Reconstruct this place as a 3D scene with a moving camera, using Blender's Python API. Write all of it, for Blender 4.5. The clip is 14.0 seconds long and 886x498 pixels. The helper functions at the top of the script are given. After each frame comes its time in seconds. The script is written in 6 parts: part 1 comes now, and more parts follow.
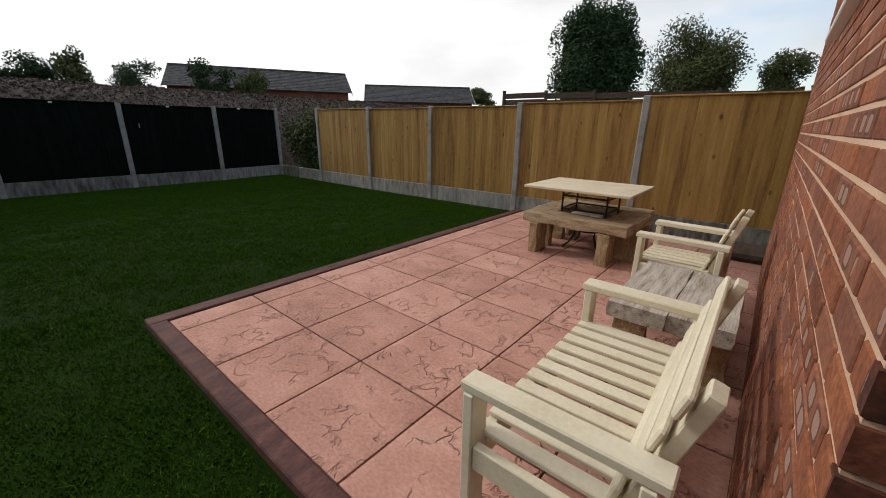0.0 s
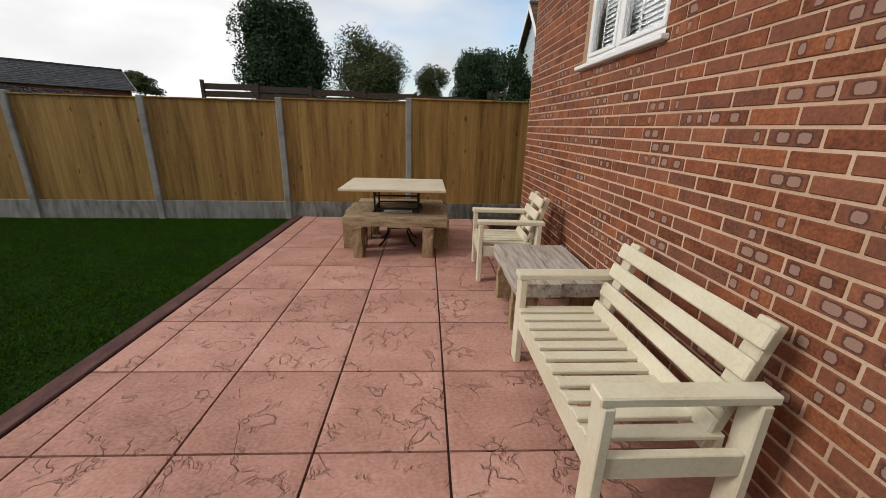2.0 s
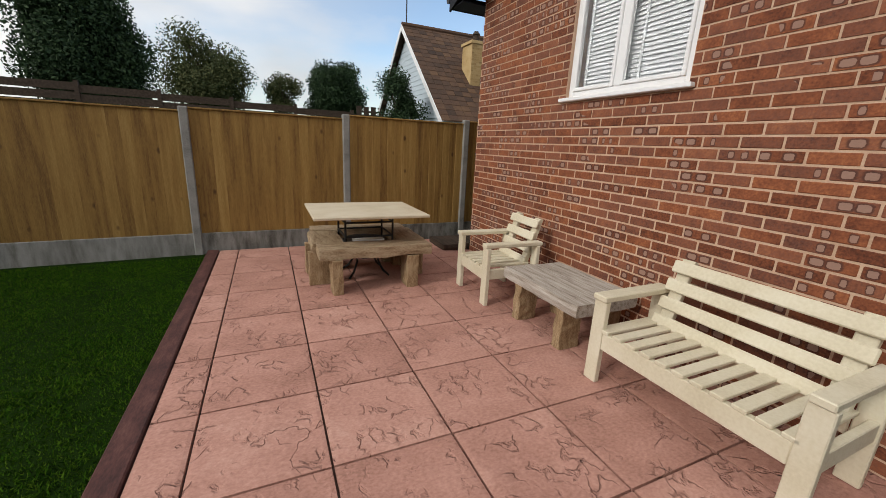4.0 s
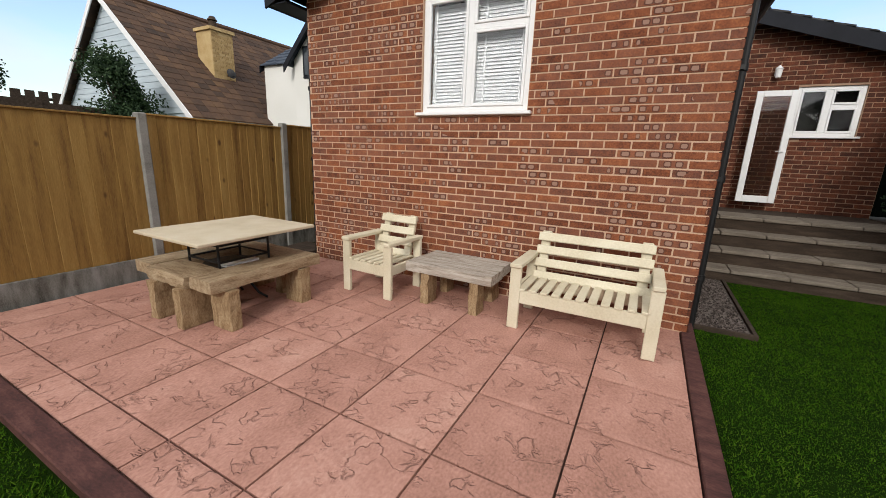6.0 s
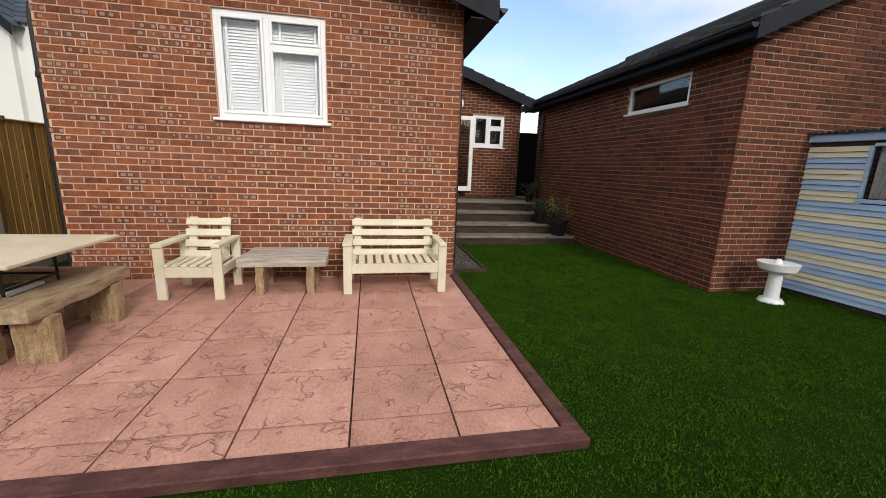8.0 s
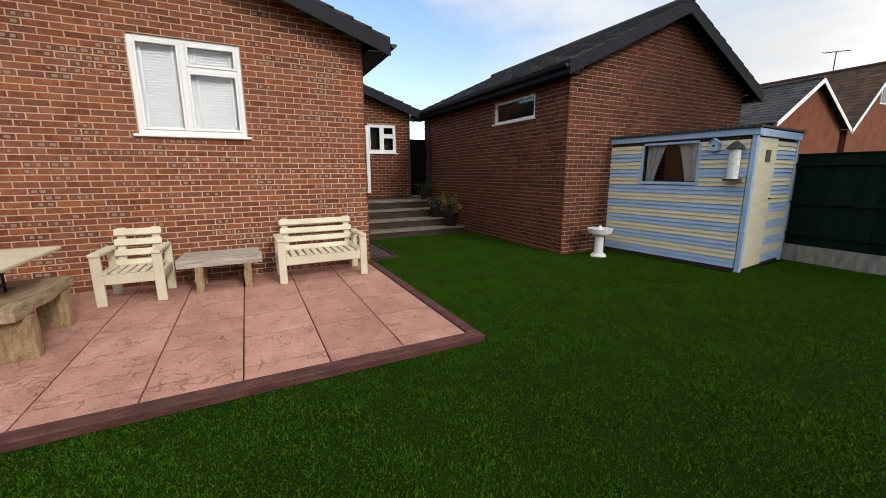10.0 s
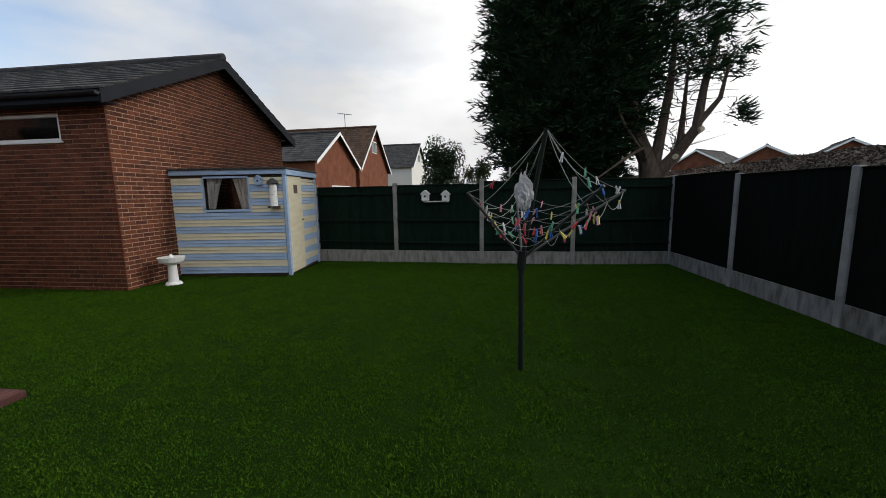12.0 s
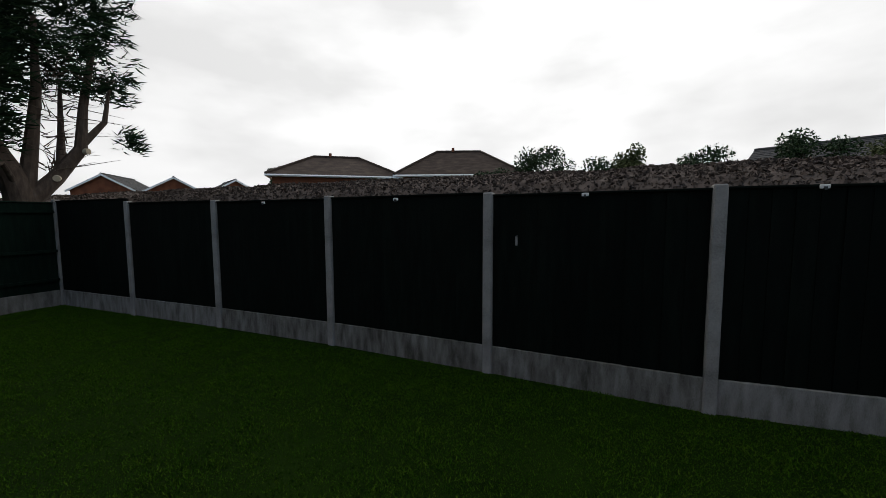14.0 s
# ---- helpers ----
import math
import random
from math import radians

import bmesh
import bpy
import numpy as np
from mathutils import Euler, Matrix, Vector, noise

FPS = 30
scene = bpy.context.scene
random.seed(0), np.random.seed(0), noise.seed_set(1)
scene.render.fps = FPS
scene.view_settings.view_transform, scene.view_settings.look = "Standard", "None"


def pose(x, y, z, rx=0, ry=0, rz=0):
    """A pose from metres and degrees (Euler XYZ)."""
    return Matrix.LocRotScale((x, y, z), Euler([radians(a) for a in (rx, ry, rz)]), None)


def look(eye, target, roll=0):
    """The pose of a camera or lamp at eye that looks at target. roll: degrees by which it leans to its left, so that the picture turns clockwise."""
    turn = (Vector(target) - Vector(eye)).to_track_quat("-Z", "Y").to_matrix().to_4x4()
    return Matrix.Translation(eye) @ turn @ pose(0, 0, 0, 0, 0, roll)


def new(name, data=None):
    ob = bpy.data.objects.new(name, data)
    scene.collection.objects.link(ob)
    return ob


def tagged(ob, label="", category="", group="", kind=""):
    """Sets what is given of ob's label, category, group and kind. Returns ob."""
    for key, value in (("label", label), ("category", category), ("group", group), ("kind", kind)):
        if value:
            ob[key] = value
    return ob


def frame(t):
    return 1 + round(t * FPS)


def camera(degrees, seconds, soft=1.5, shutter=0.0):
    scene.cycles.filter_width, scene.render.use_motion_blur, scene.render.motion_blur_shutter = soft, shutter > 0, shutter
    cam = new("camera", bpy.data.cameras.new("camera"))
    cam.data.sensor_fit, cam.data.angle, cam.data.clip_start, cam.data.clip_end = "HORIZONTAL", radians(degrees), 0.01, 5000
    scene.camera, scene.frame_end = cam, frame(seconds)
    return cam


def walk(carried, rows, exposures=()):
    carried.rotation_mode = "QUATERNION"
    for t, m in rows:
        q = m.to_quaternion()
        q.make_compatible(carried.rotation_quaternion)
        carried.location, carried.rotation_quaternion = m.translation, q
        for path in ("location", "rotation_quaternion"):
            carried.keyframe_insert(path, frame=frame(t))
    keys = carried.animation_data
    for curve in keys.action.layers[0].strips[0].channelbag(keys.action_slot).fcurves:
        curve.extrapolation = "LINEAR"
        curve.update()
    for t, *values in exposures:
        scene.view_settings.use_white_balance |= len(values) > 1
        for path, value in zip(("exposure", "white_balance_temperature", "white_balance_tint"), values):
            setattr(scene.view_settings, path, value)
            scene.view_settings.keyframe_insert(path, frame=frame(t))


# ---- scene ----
# ---- camera ----
cam = camera(98.0, 14.0, soft=0.8)
# seconds, x, y, z, yaw, pitch, roll
ROWS = [
    (0.0, -0.149, 1.723, 1.449, 39.76, -17.83, 0.89),
    (0.5, -0.431, 1.718, 1.441, 20.12, -18.76, -0.02),
    (1.0, -0.711, 1.562, 1.454, 6.26, -18.87, 0.34),
    (1.5, -1.021, 1.492, 1.463, 3.04, -18.34, 0.40),
    (2.0, -1.401, 1.577, 1.472, -2.82, -17.58, 1.55),
    (4.5, -3.040, 2.278, 1.517, -32.34, -13.71, 2.43),
    (5.0, -3.344, 2.494, 1.513, -42.74, -13.72, 2.44),
    (5.5, -3.712, 2.668, 1.510, -53.30, -14.09, 2.37),
    (6.0, -4.079, 2.839, 1.542, -62.29, -13.57, 2.21),
    (6.5, -4.356, 3.068, 1.527, -72.70, -12.49, 2.23),
    (7.0, -4.681, 3.209, 1.582, -84.32, -12.12, 2.52),
    (9.5, -6.167, 4.039, 1.444, -113.98, -11.75, 0.22),
    (10.0, -6.413, 4.156, 1.502, -116.73, -11.12, -0.27),
    (10.5, -6.668, 4.455, 1.538, -119.62, -9.43, -0.21),
    (11.0, -6.950, 4.688, 1.537, -129.85, -8.36, -0.61),
    (11.5, -7.213, 4.786, 1.514, -149.09, -8.41, -1.10),
    (12.0, -7.439, 4.840, 1.576, -172.54, -8.05, -0.91),
    (12.5, -7.521, 4.911, 1.576, -194.43, -7.75, -0.69),
    (13.0, -7.588, 4.992, 1.537, -215.24, -7.86, -0.34),
    (13.5, -7.649, 5.111, 1.539, -233.93, -6.39, -0.42),
    (14.0, -7.686, 5.181, 1.570, -246.26, -4.74, -0.23),
]
EXPOSURES = [(0.0, -0.5), (1.0, -0.7), (2.0, -0.56), (4.5, -0.54), (6.5, -0.24), (7.2, -0.2), (9.5, -0.24), (10.5, -0.38), (11.5, -0.5), (12.5, -0.64), (13.3, -0.76), (14.0, -0.92)]
walk(cam, [(t, pose(x, y, z, 90 + p, 0, yaw) @ pose(0, 0, 0, 0, 0, r)) for t, x, y, z, yaw, p, r in ROWS], EXPOSURES)

# ---- world and sun ----
SUN_AZ, SUN_EL = -105.0, 30.0      # azimuth from +y towards +x, elevation
world = bpy.data.worlds.new("sky")
scene.world = world
world.use_nodes = True
wn, wl = world.node_tree.nodes, world.node_tree.links
wn.clear()
w_out = wn.new("ShaderNodeOutputWorld")
w_bg = wn.new("ShaderNodeBackground")
w_sky = wn.new("ShaderNodeTexSky")
w_sky.sky_type, w_sky.sun_disc = "NISHITA", False
w_sky.sun_elevation, w_sky.sun_rotation = radians(SUN_EL), radians(SUN_AZ)
w_bg.inputs["Strength"].default_value = 0.085
w_co = wn.new("ShaderNodeTexCoord")
w_map = wn.new("ShaderNodeMapping")
w_map.inputs["Scale"].default_value = (1.0, 1.0, 2.6)
w_map.inputs["Location"].default_value = (0.35, 0.2, 0.0)
w_noise = wn.new("ShaderNodeTexNoise")
w_noise.inputs["Scale"].default_value, w_noise.inputs["Detail"].default_value = 1.7, 7.0
w_ramp = wn.new("ShaderNodeValToRGB")
w_ramp.color_ramp.elements[0].position, w_ramp.color_ramp.elements[1].position = 0.46, 0.72
# thin cloud everywhere towards the sun, broken blue on the other side
w_dot = wn.new("ShaderNodeVectorMath")
w_dot.operation = "DOT_PRODUCT"
sun_dir = Vector((math.sin(radians(SUN_AZ)) * math.cos(radians(SUN_EL)), math.cos(radians(SUN_AZ)) * math.cos(radians(SUN_EL)), math.sin(radians(SUN_EL))))
w_dot.inputs[1].default_value = sun_dir
w_near = wn.new("ShaderNodeMapRange")
w_near.inputs["From Min"].default_value, w_near.inputs["From Max"].default_value = -0.35, 0.3
w_add = wn.new("ShaderNodeMath")
w_add.operation, w_add.use_clamp = "ADD", True
w_bright = wn.new("ShaderNodeMapRange")
w_bright.inputs["From Min"].default_value, w_bright.inputs["From Max"].default_value = -0.2, 1.0
w_bright.inputs["To Min"].default_value, w_bright.inputs["To Max"].default_value = 14.0, 24.0
w_grey = wn.new("ShaderNodeTexNoise")
w_grey.inputs["Scale"].default_value, w_grey.inputs["Detail"].default_value = 2.3, 5.0
w_gr = wn.new("ShaderNodeMapRange")
w_gr.inputs["From Min"].default_value, w_gr.inputs["From Max"].default_value = 0.42, 0.62
w_gr.inputs["To Min"].default_value, w_gr.inputs["To Max"].default_value = 1.0, 0.8
w_mul = wn.new("ShaderNodeMath")
w_mul.operation = "MULTIPLY"
w_cloud = wn.new("ShaderNodeCombineColor")
w_mix = wn.new("ShaderNodeMix")
w_mix.data_type = "RGBA"
wl.new(w_co.outputs["Generated"], w_map.inputs["Vector"])
wl.new(w_map.outputs["Vector"], w_noise.inputs["Vector"])
wl.new(w_map.outputs["Vector"], w_grey.inputs["Vector"])
wl.new(w_noise.outputs["Fac"], w_ramp.inputs["Fac"])
wl.new(w_co.outputs["Generated"], w_dot.inputs[0])
wl.new(w_dot.outputs["Value"], w_near.inputs["Value"])
wl.new(w_dot.outputs["Value"], w_bright.inputs["Value"])
wl.new(w_ramp.outputs["Color"], w_add.inputs[0])
wl.new(w_near.outputs["Result"], w_add.inputs[1])
wl.new(w_grey.outputs["Fac"], w_gr.inputs["Value"])
wl.new(w_gr.outputs["Result"], w_mul.inputs[0])
wl.new(w_bright.outputs["Result"], w_mul.inputs[1])
for channel in ("Red", "Green", "Blue"):
    wl.new(w_mul.outputs["Value"], w_cloud.inputs[channel])
wl.new(w_add.outputs["Value"], w_mix.inputs["Factor"])
w_gain = wn.new("ShaderNodeVectorMath")
w_gain.operation = "SCALE"
w_gain.inputs["Scale"].default_value = 3.4
wl.new(w_sky.outputs["Color"], w_gain.inputs[0])
wl.new(w_gain.outputs["Vector"], w_mix.inputs["A"])
wl.new(w_cloud.outputs["Color"], w_mix.inputs["B"])
wl.new(w_mix.outputs["Result"], w_bg.inputs["Color"])
wl.new(w_bg.outputs["Background"], w_out.inputs["Surface"])

sun = new("sun", bpy.data.lights.new("sun", "SUN"))
sun.data.energy, sun.data.angle, sun.data.color = 2.3, radians(12), (1.0, 0.95, 0.87)
sun.matrix_world = look(sun_dir * 50, (0, 0, 0))


# ---- materials ----
def material(name, colors, scale=4.0, rough=0.8, bump=0.2, bump_scale=40.0, metal=0.0, stretch=(1, 1, 1), vary=0.0, islands=False, detail=6.0, fine=0.35, spec=0.35):
    """A two-scale noise material: a ramp over large patches, fine grain on it, and bump. vary: change per piece."""
    m = bpy.data.materials.new(name)
    m.use_nodes = True
    n, l = m.node_tree.nodes, m.node_tree.links
    b = n["Principled BSDF"]
    b.inputs["Roughness"].default_value, b.inputs["Metallic"].default_value = rough, metal
    b.inputs["Specular IOR Level"].default_value = spec
    co, mp = n.new("ShaderNodeTexCoord"), n.new("ShaderNodeMapping")
    mp.inputs["Scale"].default_value = stretch
    l.new(co.outputs["Object"], mp.inputs["Vector"])
    vec = mp.outputs["Vector"]
    big, small, ramp = n.new("ShaderNodeTexNoise"), n.new("ShaderNodeTexNoise"), n.new("ShaderNodeValToRGB")
    big.inputs["Scale"].default_value, big.inputs["Detail"].default_value = scale, detail
    small.inputs["Scale"].default_value, small.inputs["Detail"].default_value = bump_scale, 4.0
    rnd = None
    if vary:
        if islands:
            g = n.new("ShaderNodeNewGeometry")
            rnd = g.outputs["Random Per Island"]
        else:
            g = n.new("ShaderNodeObjectInfo")
            rnd = g.outputs["Random"]
        big.noise_dimensions = small.noise_dimensions = "4D"
        k = n.new("ShaderNodeMath")
        k.operation = "MULTIPLY"
        k.inputs[1].default_value = 57.0
        l.new(rnd, k.inputs[0])
        l.new(k.outputs[0], big.inputs["W"])
        l.new(k.outputs[0], small.inputs["W"])
    l.new(vec, big.inputs["Vector"])
    l.new(vec, small.inputs["Vector"])
    mixf = n.new("ShaderNodeMix")
    mixf.inputs["Factor"].default_value = fine
    l.new(big.outputs["Fac"], mixf.inputs["A"])
    l.new(small.outputs["Fac"], mixf.inputs["B"])
    fac = mixf.outputs["Result"]
    if vary:
        sh = n.new("ShaderNodeMapRange")
        sh.inputs["To Min"].default_value, sh.inputs["To Max"].default_value = -vary, vary
        l.new(rnd, sh.inputs["Value"])
        ad = n.new("ShaderNodeMath")
        l.new(fac, ad.inputs[0])
        l.new(sh.outputs["Result"], ad.inputs[1])
        fac = ad.outputs[0]
    l.new(fac, ramp.inputs["Fac"])
    e = ramp.color_ramp.elements
    lo, hi = 0.3, 0.7
    for i, c in enumerate(colors):
        p = lo + (hi - lo) * i / max(1, len(colors) - 1)
        el = e[i] if i < 2 else e.new(p)
        el.position, el.color = p, (*c, 1)
    l.new(ramp.outputs["Color"], b.inputs["Base Color"])
    if bump:
        bp = n.new("ShaderNodeBump")
        bp.inputs["Strength"].default_value, bp.inputs["Distance"].default_value = bump, 0.01
        l.new(fac if not vary else mixf.outputs["Result"], bp.inputs["Height"])
        l.new(bp.outputs["Normal"], b.inputs["Normal"])
    return m


def brick_material(name, islands, tones=((0.068, 0.022, 0.012), (0.155, 0.048, 0.022), (0.24, 0.077, 0.033), (0.34, 0.125, 0.052)), spots=True):
    """Red rustic facing brick: each brick its own red, some with pale creased patches ringed dark."""
    m = material(name, list(tones), 9, 0.9, 0.5, 70, vary=0.09, islands=islands, fine=0.5)
    if not spots:
        return m
    n, l = m.node_tree.nodes, m.node_tree.links
    b = n["Principled BSDF"]
    old = b.inputs["Base Color"].links[0].from_socket
    geo, sep, uv = n.new("ShaderNodeNewGeometry"), n.new("ShaderNodeSeparateXYZ"), n.new("ShaderNodeTexCoord")
    l.new(uv.outputs["UV"], sep.inputs[0])

    def calc(op, p, q=0.0):
        c = n.new("ShaderNodeMath")
        c.operation = op
        for i, k in enumerate((p, q)):
            if isinstance(k, (int, float)):
                c.inputs[i].default_value = k
            else:
                l.new(k, c.inputs[i])
        return c.outputs[0]

    def blend(mask, col):
        nonlocal old
        mix = n.new("ShaderNodeMix")
        mix.data_type = "RGBA"
        mix.inputs["B"].default_value = (*col, 1)
        l.new(mask, mix.inputs["Factor"])
        l.new(old, mix.inputs["A"])
        old = mix.outputs["Result"]

    def fade(value, a, b, top):
        r = n.new("ShaderNodeMapRange")
        r.interpolation_type = "SMOOTHSTEP"
        r.inputs["From Min"].default_value, r.inputs["From Max"].default_value = a, b
        r.inputs["To Min"].default_value, r.inputs["To Max"].default_value = top, 0.0
        l.new(value, r.inputs["Value"])
        return r.outputs["Result"]

    if islands:
        rnd = geo.outputs["Random Per Island"]
    else:
        rnd = n.new("ShaderNodeObjectInfo").outputs["Random"]
    r1, r2, r3, r4 = (calc("FRACT", calc("MULTIPLY", rnd, k)) for k in (17.3, 41.9, 73.7, 129.1))
    wob, patch = n.new("ShaderNodeTexNoise"), n.new("ShaderNodeTexNoise")
    wob.inputs["Scale"].default_value, wob.inputs["Detail"].default_value = 90.0, 3.0
    patch.inputs["Scale"].default_value, patch.inputs["Detail"].default_value = 1.5, 1.0
    for t in (wob, patch):
        l.new(geo.outputs["Position"], t.inputs["Vector"])
    rough = calc("SUBTRACT", wob.outputs["Fac"], 0.5)
    # two rounded patches on a brick, each brick with its own spacing and width
    u = calc("ADD", sep.outputs["X"], calc("MULTIPLY", calc("SUBTRACT", r2, 0.5), 0.05))
    x = calc("SUBTRACT", calc("ABSOLUTE", u), calc("ADD", calc("MULTIPLY", r1, 0.03), 0.034))
    x = calc("DIVIDE", calc("ADD", x, calc("MULTIPLY", rough, 0.012)), calc("ADD", calc("MULTIPLY", r3, 0.022), 0.012))
    z = calc("DIVIDE", calc("ADD", sep.outputs["Y"], calc("MULTIPLY", rough, 0.008)), 0.0195)
    d = calc("ADD", calc("POWER", calc("ABSOLUTE", x), 4.0), calc("POWER", calc("ABSOLUTE", z), 4.0))
    few = n.new("ShaderNodeMapRange")
    few.inputs["From Min"].default_value, few.inputs["From Max"].default_value = 0.40, 0.66
    few.inputs["To Min"].default_value, few.inputs["To Max"].default_value = 0.97, 0.42
    l.new(patch.outputs["Fac"], few.inputs["Value"])
    here = calc("GREATER_THAN", r4, few.outputs["Result"])
    # many faces are dulled to a greyer red
    blend(calc("MULTIPLY", calc("GREATER_THAN", r2, 0.55), calc("ADD", wob.outputs["Fac"], -0.2)), (0.185, 0.088, 0.066))
    blend(calc("MULTIPLY", fade(d, 1.2, 5.5, 0.8), here), (0.062, 0.026, 0.02))
    blend(calc("MULTIPLY", fade(d, 0.75, 1.15, 0.82), here), (0.34, 0.21, 0.16))
    l.new(old, b.inputs["Base Color"])
    return m


def add_lines(m, scale, width, dark, gate, distort=1.2, bump=0.35):
    """Adds thin wandering fissures to a material, each piece with its own."""
    n, l = m.node_tree.nodes, m.node_tree.links
    b = n["Principled BSDF"]
    old = b.inputs["Base Color"].links[0].from_socket
    co, inf = n.new("ShaderNodeTexCoord"), n.new("ShaderNodeObjectInfo")
    k = n.new("ShaderNodeMath")
    k.operation, k.inputs[1].default_value = "MULTIPLY", 211.0
    l.new(inf.outputs["Random"], k.inputs[0])
    a, g = n.new("ShaderNodeTexNoise"), n.new("ShaderNodeTexNoise")
    for t, sc, d, ds in ((a, scale, 4.0, distort), (g, scale * 0.7, 2.0, 0.0)):
        t.noise_dimensions = "4D"
        t.inputs["Scale"].default_value, t.inputs["Detail"].default_value, t.inputs["Distortion"].default_value = sc, d, ds
        l.new(co.outputs["Object"], t.inputs["Vector"])
        l.new(k.outputs[0], t.inputs["W"])
    off = n.new("ShaderNodeMath")
    off.operation, off.inputs[1].default_value = "SUBTRACT", 0.5
    l.new(a.outputs["Fac"], off.inputs[0])
    ab = n.new("ShaderNodeMath")
    ab.operation = "ABSOLUTE"
    l.new(off.outputs[0], ab.inputs[0])
    line = n.new("ShaderNodeMapRange")
    line.inputs["From Min"].default_value, line.inputs["From Max"].default_value = 0.0, width
    line.inputs["To Min"].default_value, line.inputs["To Max"].default_value = 1.0, 0.0
    l.new(ab.outputs[0], line.inputs["Value"])
    gt = n.new("ShaderNodeMapRange")
    gt.inputs["From Min"].default_value, gt.inputs["From Max"].default_value = gate, gate + 0.08
    l.new(g.outputs["Fac"], gt.inputs["Value"])
    mu = n.new("ShaderNodeMath")
    mu.operation = "MULTIPLY"
    l.new(line.outputs["Result"], mu.inputs[0])
    l.new(gt.outputs["Result"], mu.inputs[1])
    mix = n.new("ShaderNodeMix")
    mix.data_type = "RGBA"
    mix.inputs["B"].default_value = (*dark, 1)
    l.new(mu.outputs[0], mix.inputs["Factor"])
    l.new(old, mix.inputs["A"])
    l.new(mix.outputs["Result"], b.inputs["Base Color"])
    bp = n.new("ShaderNodeBump")
    bp.invert = True
    bp.inputs["Strength"].default_value, bp.inputs["Distance"].default_value = bump, 0.01
    l.new(mu.outputs[0], bp.inputs["Height"])
    if b.inputs["Normal"].links:
        l.new(b.inputs["Normal"].links[0].from_socket, bp.inputs["Normal"])
    l.new(bp.outputs["Normal"], b.inputs["Normal"])


def add_knots(m, scale, dark):
    """Adds dark knots to boards."""
    n, l = m.node_tree.nodes, m.node_tree.links
    b = n["Principled BSDF"]
    old = b.inputs["Base Color"].links[0].from_socket
    co, mp, inf = n.new("ShaderNodeTexCoord"), n.new("ShaderNodeMapping"), n.new("ShaderNodeObjectInfo")
    mp.inputs["Scale"].default_value = (1.0, 1.0, 0.55)
    l.new(co.outputs["Object"], mp.inputs["Vector"])
    k = n.new("ShaderNodeMath")
    k.operation, k.inputs[1].default_value = "MULTIPLY", 131.0
    l.new(inf.outputs["Random"], k.inputs[0])
    v = n.new("ShaderNodeTexVoronoi")
    v.voronoi_dimensions = "4D"
    v.inputs["Scale"].default_value = scale
    l.new(mp.outputs["Vector"], v.inputs["Vector"])
    l.new(k.outputs[0], v.inputs["W"])
    r = n.new("ShaderNodeMapRange")
    r.inputs["From Min"].default_value, r.inputs["From Max"].default_value = 0.10, 0.2
    r.inputs["To Min"].default_value, r.inputs["To Max"].default_value = 0.85, 0.0
    l.new(v.outputs["Distance"], r.inputs["Value"])
    mix = n.new("ShaderNodeMix")
    mix.data_type = "RGBA"
    mix.inputs["B"].default_value = (*dark, 1)
    l.new(r.outputs["Result"], mix.inputs["Factor"])
    l.new(old, mix.inputs["A"])
    l.new(mix.outputs["Result"], b.inputs["Base Color"])


M_BRICK = brick_material("red_brick", False)
M_BRICKS = brick_material("red_bricks", True)
M_MORTAR = material("mortar", [(0.40, 0.255, 0.17), (0.53, 0.36, 0.25), (0.62, 0.45, 0.33)], 3, 0.95, 0.5, 90)
# Garage's own brown; on house side and rear wing it paints in shade.
M_BRICKS_BROWN_SHADE = brick_material("brown_red_and_shaded_bricks", True, ((0.026, 0.009, 0.006), (0.07, 0.021, 0.011), (0.125, 0.036, 0.017), (0.19, 0.058, 0.027)), spots=False)
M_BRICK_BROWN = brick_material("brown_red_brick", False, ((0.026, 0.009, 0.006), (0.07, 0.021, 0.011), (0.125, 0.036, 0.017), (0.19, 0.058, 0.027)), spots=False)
# Brown garage mortar; behind the rear wing it also carries painted shade.
M_MORTAR_BROWN_SHADE = material("brown_and_shaded_mortar", [(0.26, 0.165, 0.11), (0.36, 0.235, 0.16), (0.44, 0.31, 0.22)], 3, 0.95, 0.5, 90)
M_LAWN = material("lawn_soil", [(0.004, 0.011, 0.001), (0.008, 0.021, 0.0015), (0.014, 0.034, 0.003)], 1.3, 0.95, 0.7, 160, fine=0.6, spec=0.05)
M_BLADE = material("grass_blade", [(0.008, 0.03, 0.002), (0.021, 0.062, 0.004), (0.042, 0.094, 0.006), (0.072, 0.122, 0.012)], 1.5, 0.9, 0, 30, vary=0.13, islands=True, fine=0.4, spec=0.02)
M_SLAB = material("pink_slab", [(0.24, 0.122, 0.09), (0.37, 0.186, 0.142), (0.455, 0.24, 0.188), (0.53, 0.31, 0.245)], 2.6, 0.85, 0.6, 45, vary=0.07, fine=0.5, stretch=(1.0, 1.5, 1.0))
add_lines(M_SLAB, 2.8, 0.007, (0.31, 0.152, 0.116), 0.52, distort=0.45, bump=0.9)
add_lines(M_SLAB, 7.0, 0.035, (0.36, 0.183, 0.14), 0.5, distort=0.4, bump=1.0)
M_JOINT = material("slab_joint", [(0.05, 0.026, 0.02), (0.10, 0.055, 0.042)], 8, 0.95, 0.3, 90)
M_EDGING = material("stained_edging", [(0.035, 0.013, 0.012), (0.075, 0.028, 0.024), (0.13, 0.055, 0.045)], 5, 0.8, 0.4, 40, stretch=(3, 1, 3))
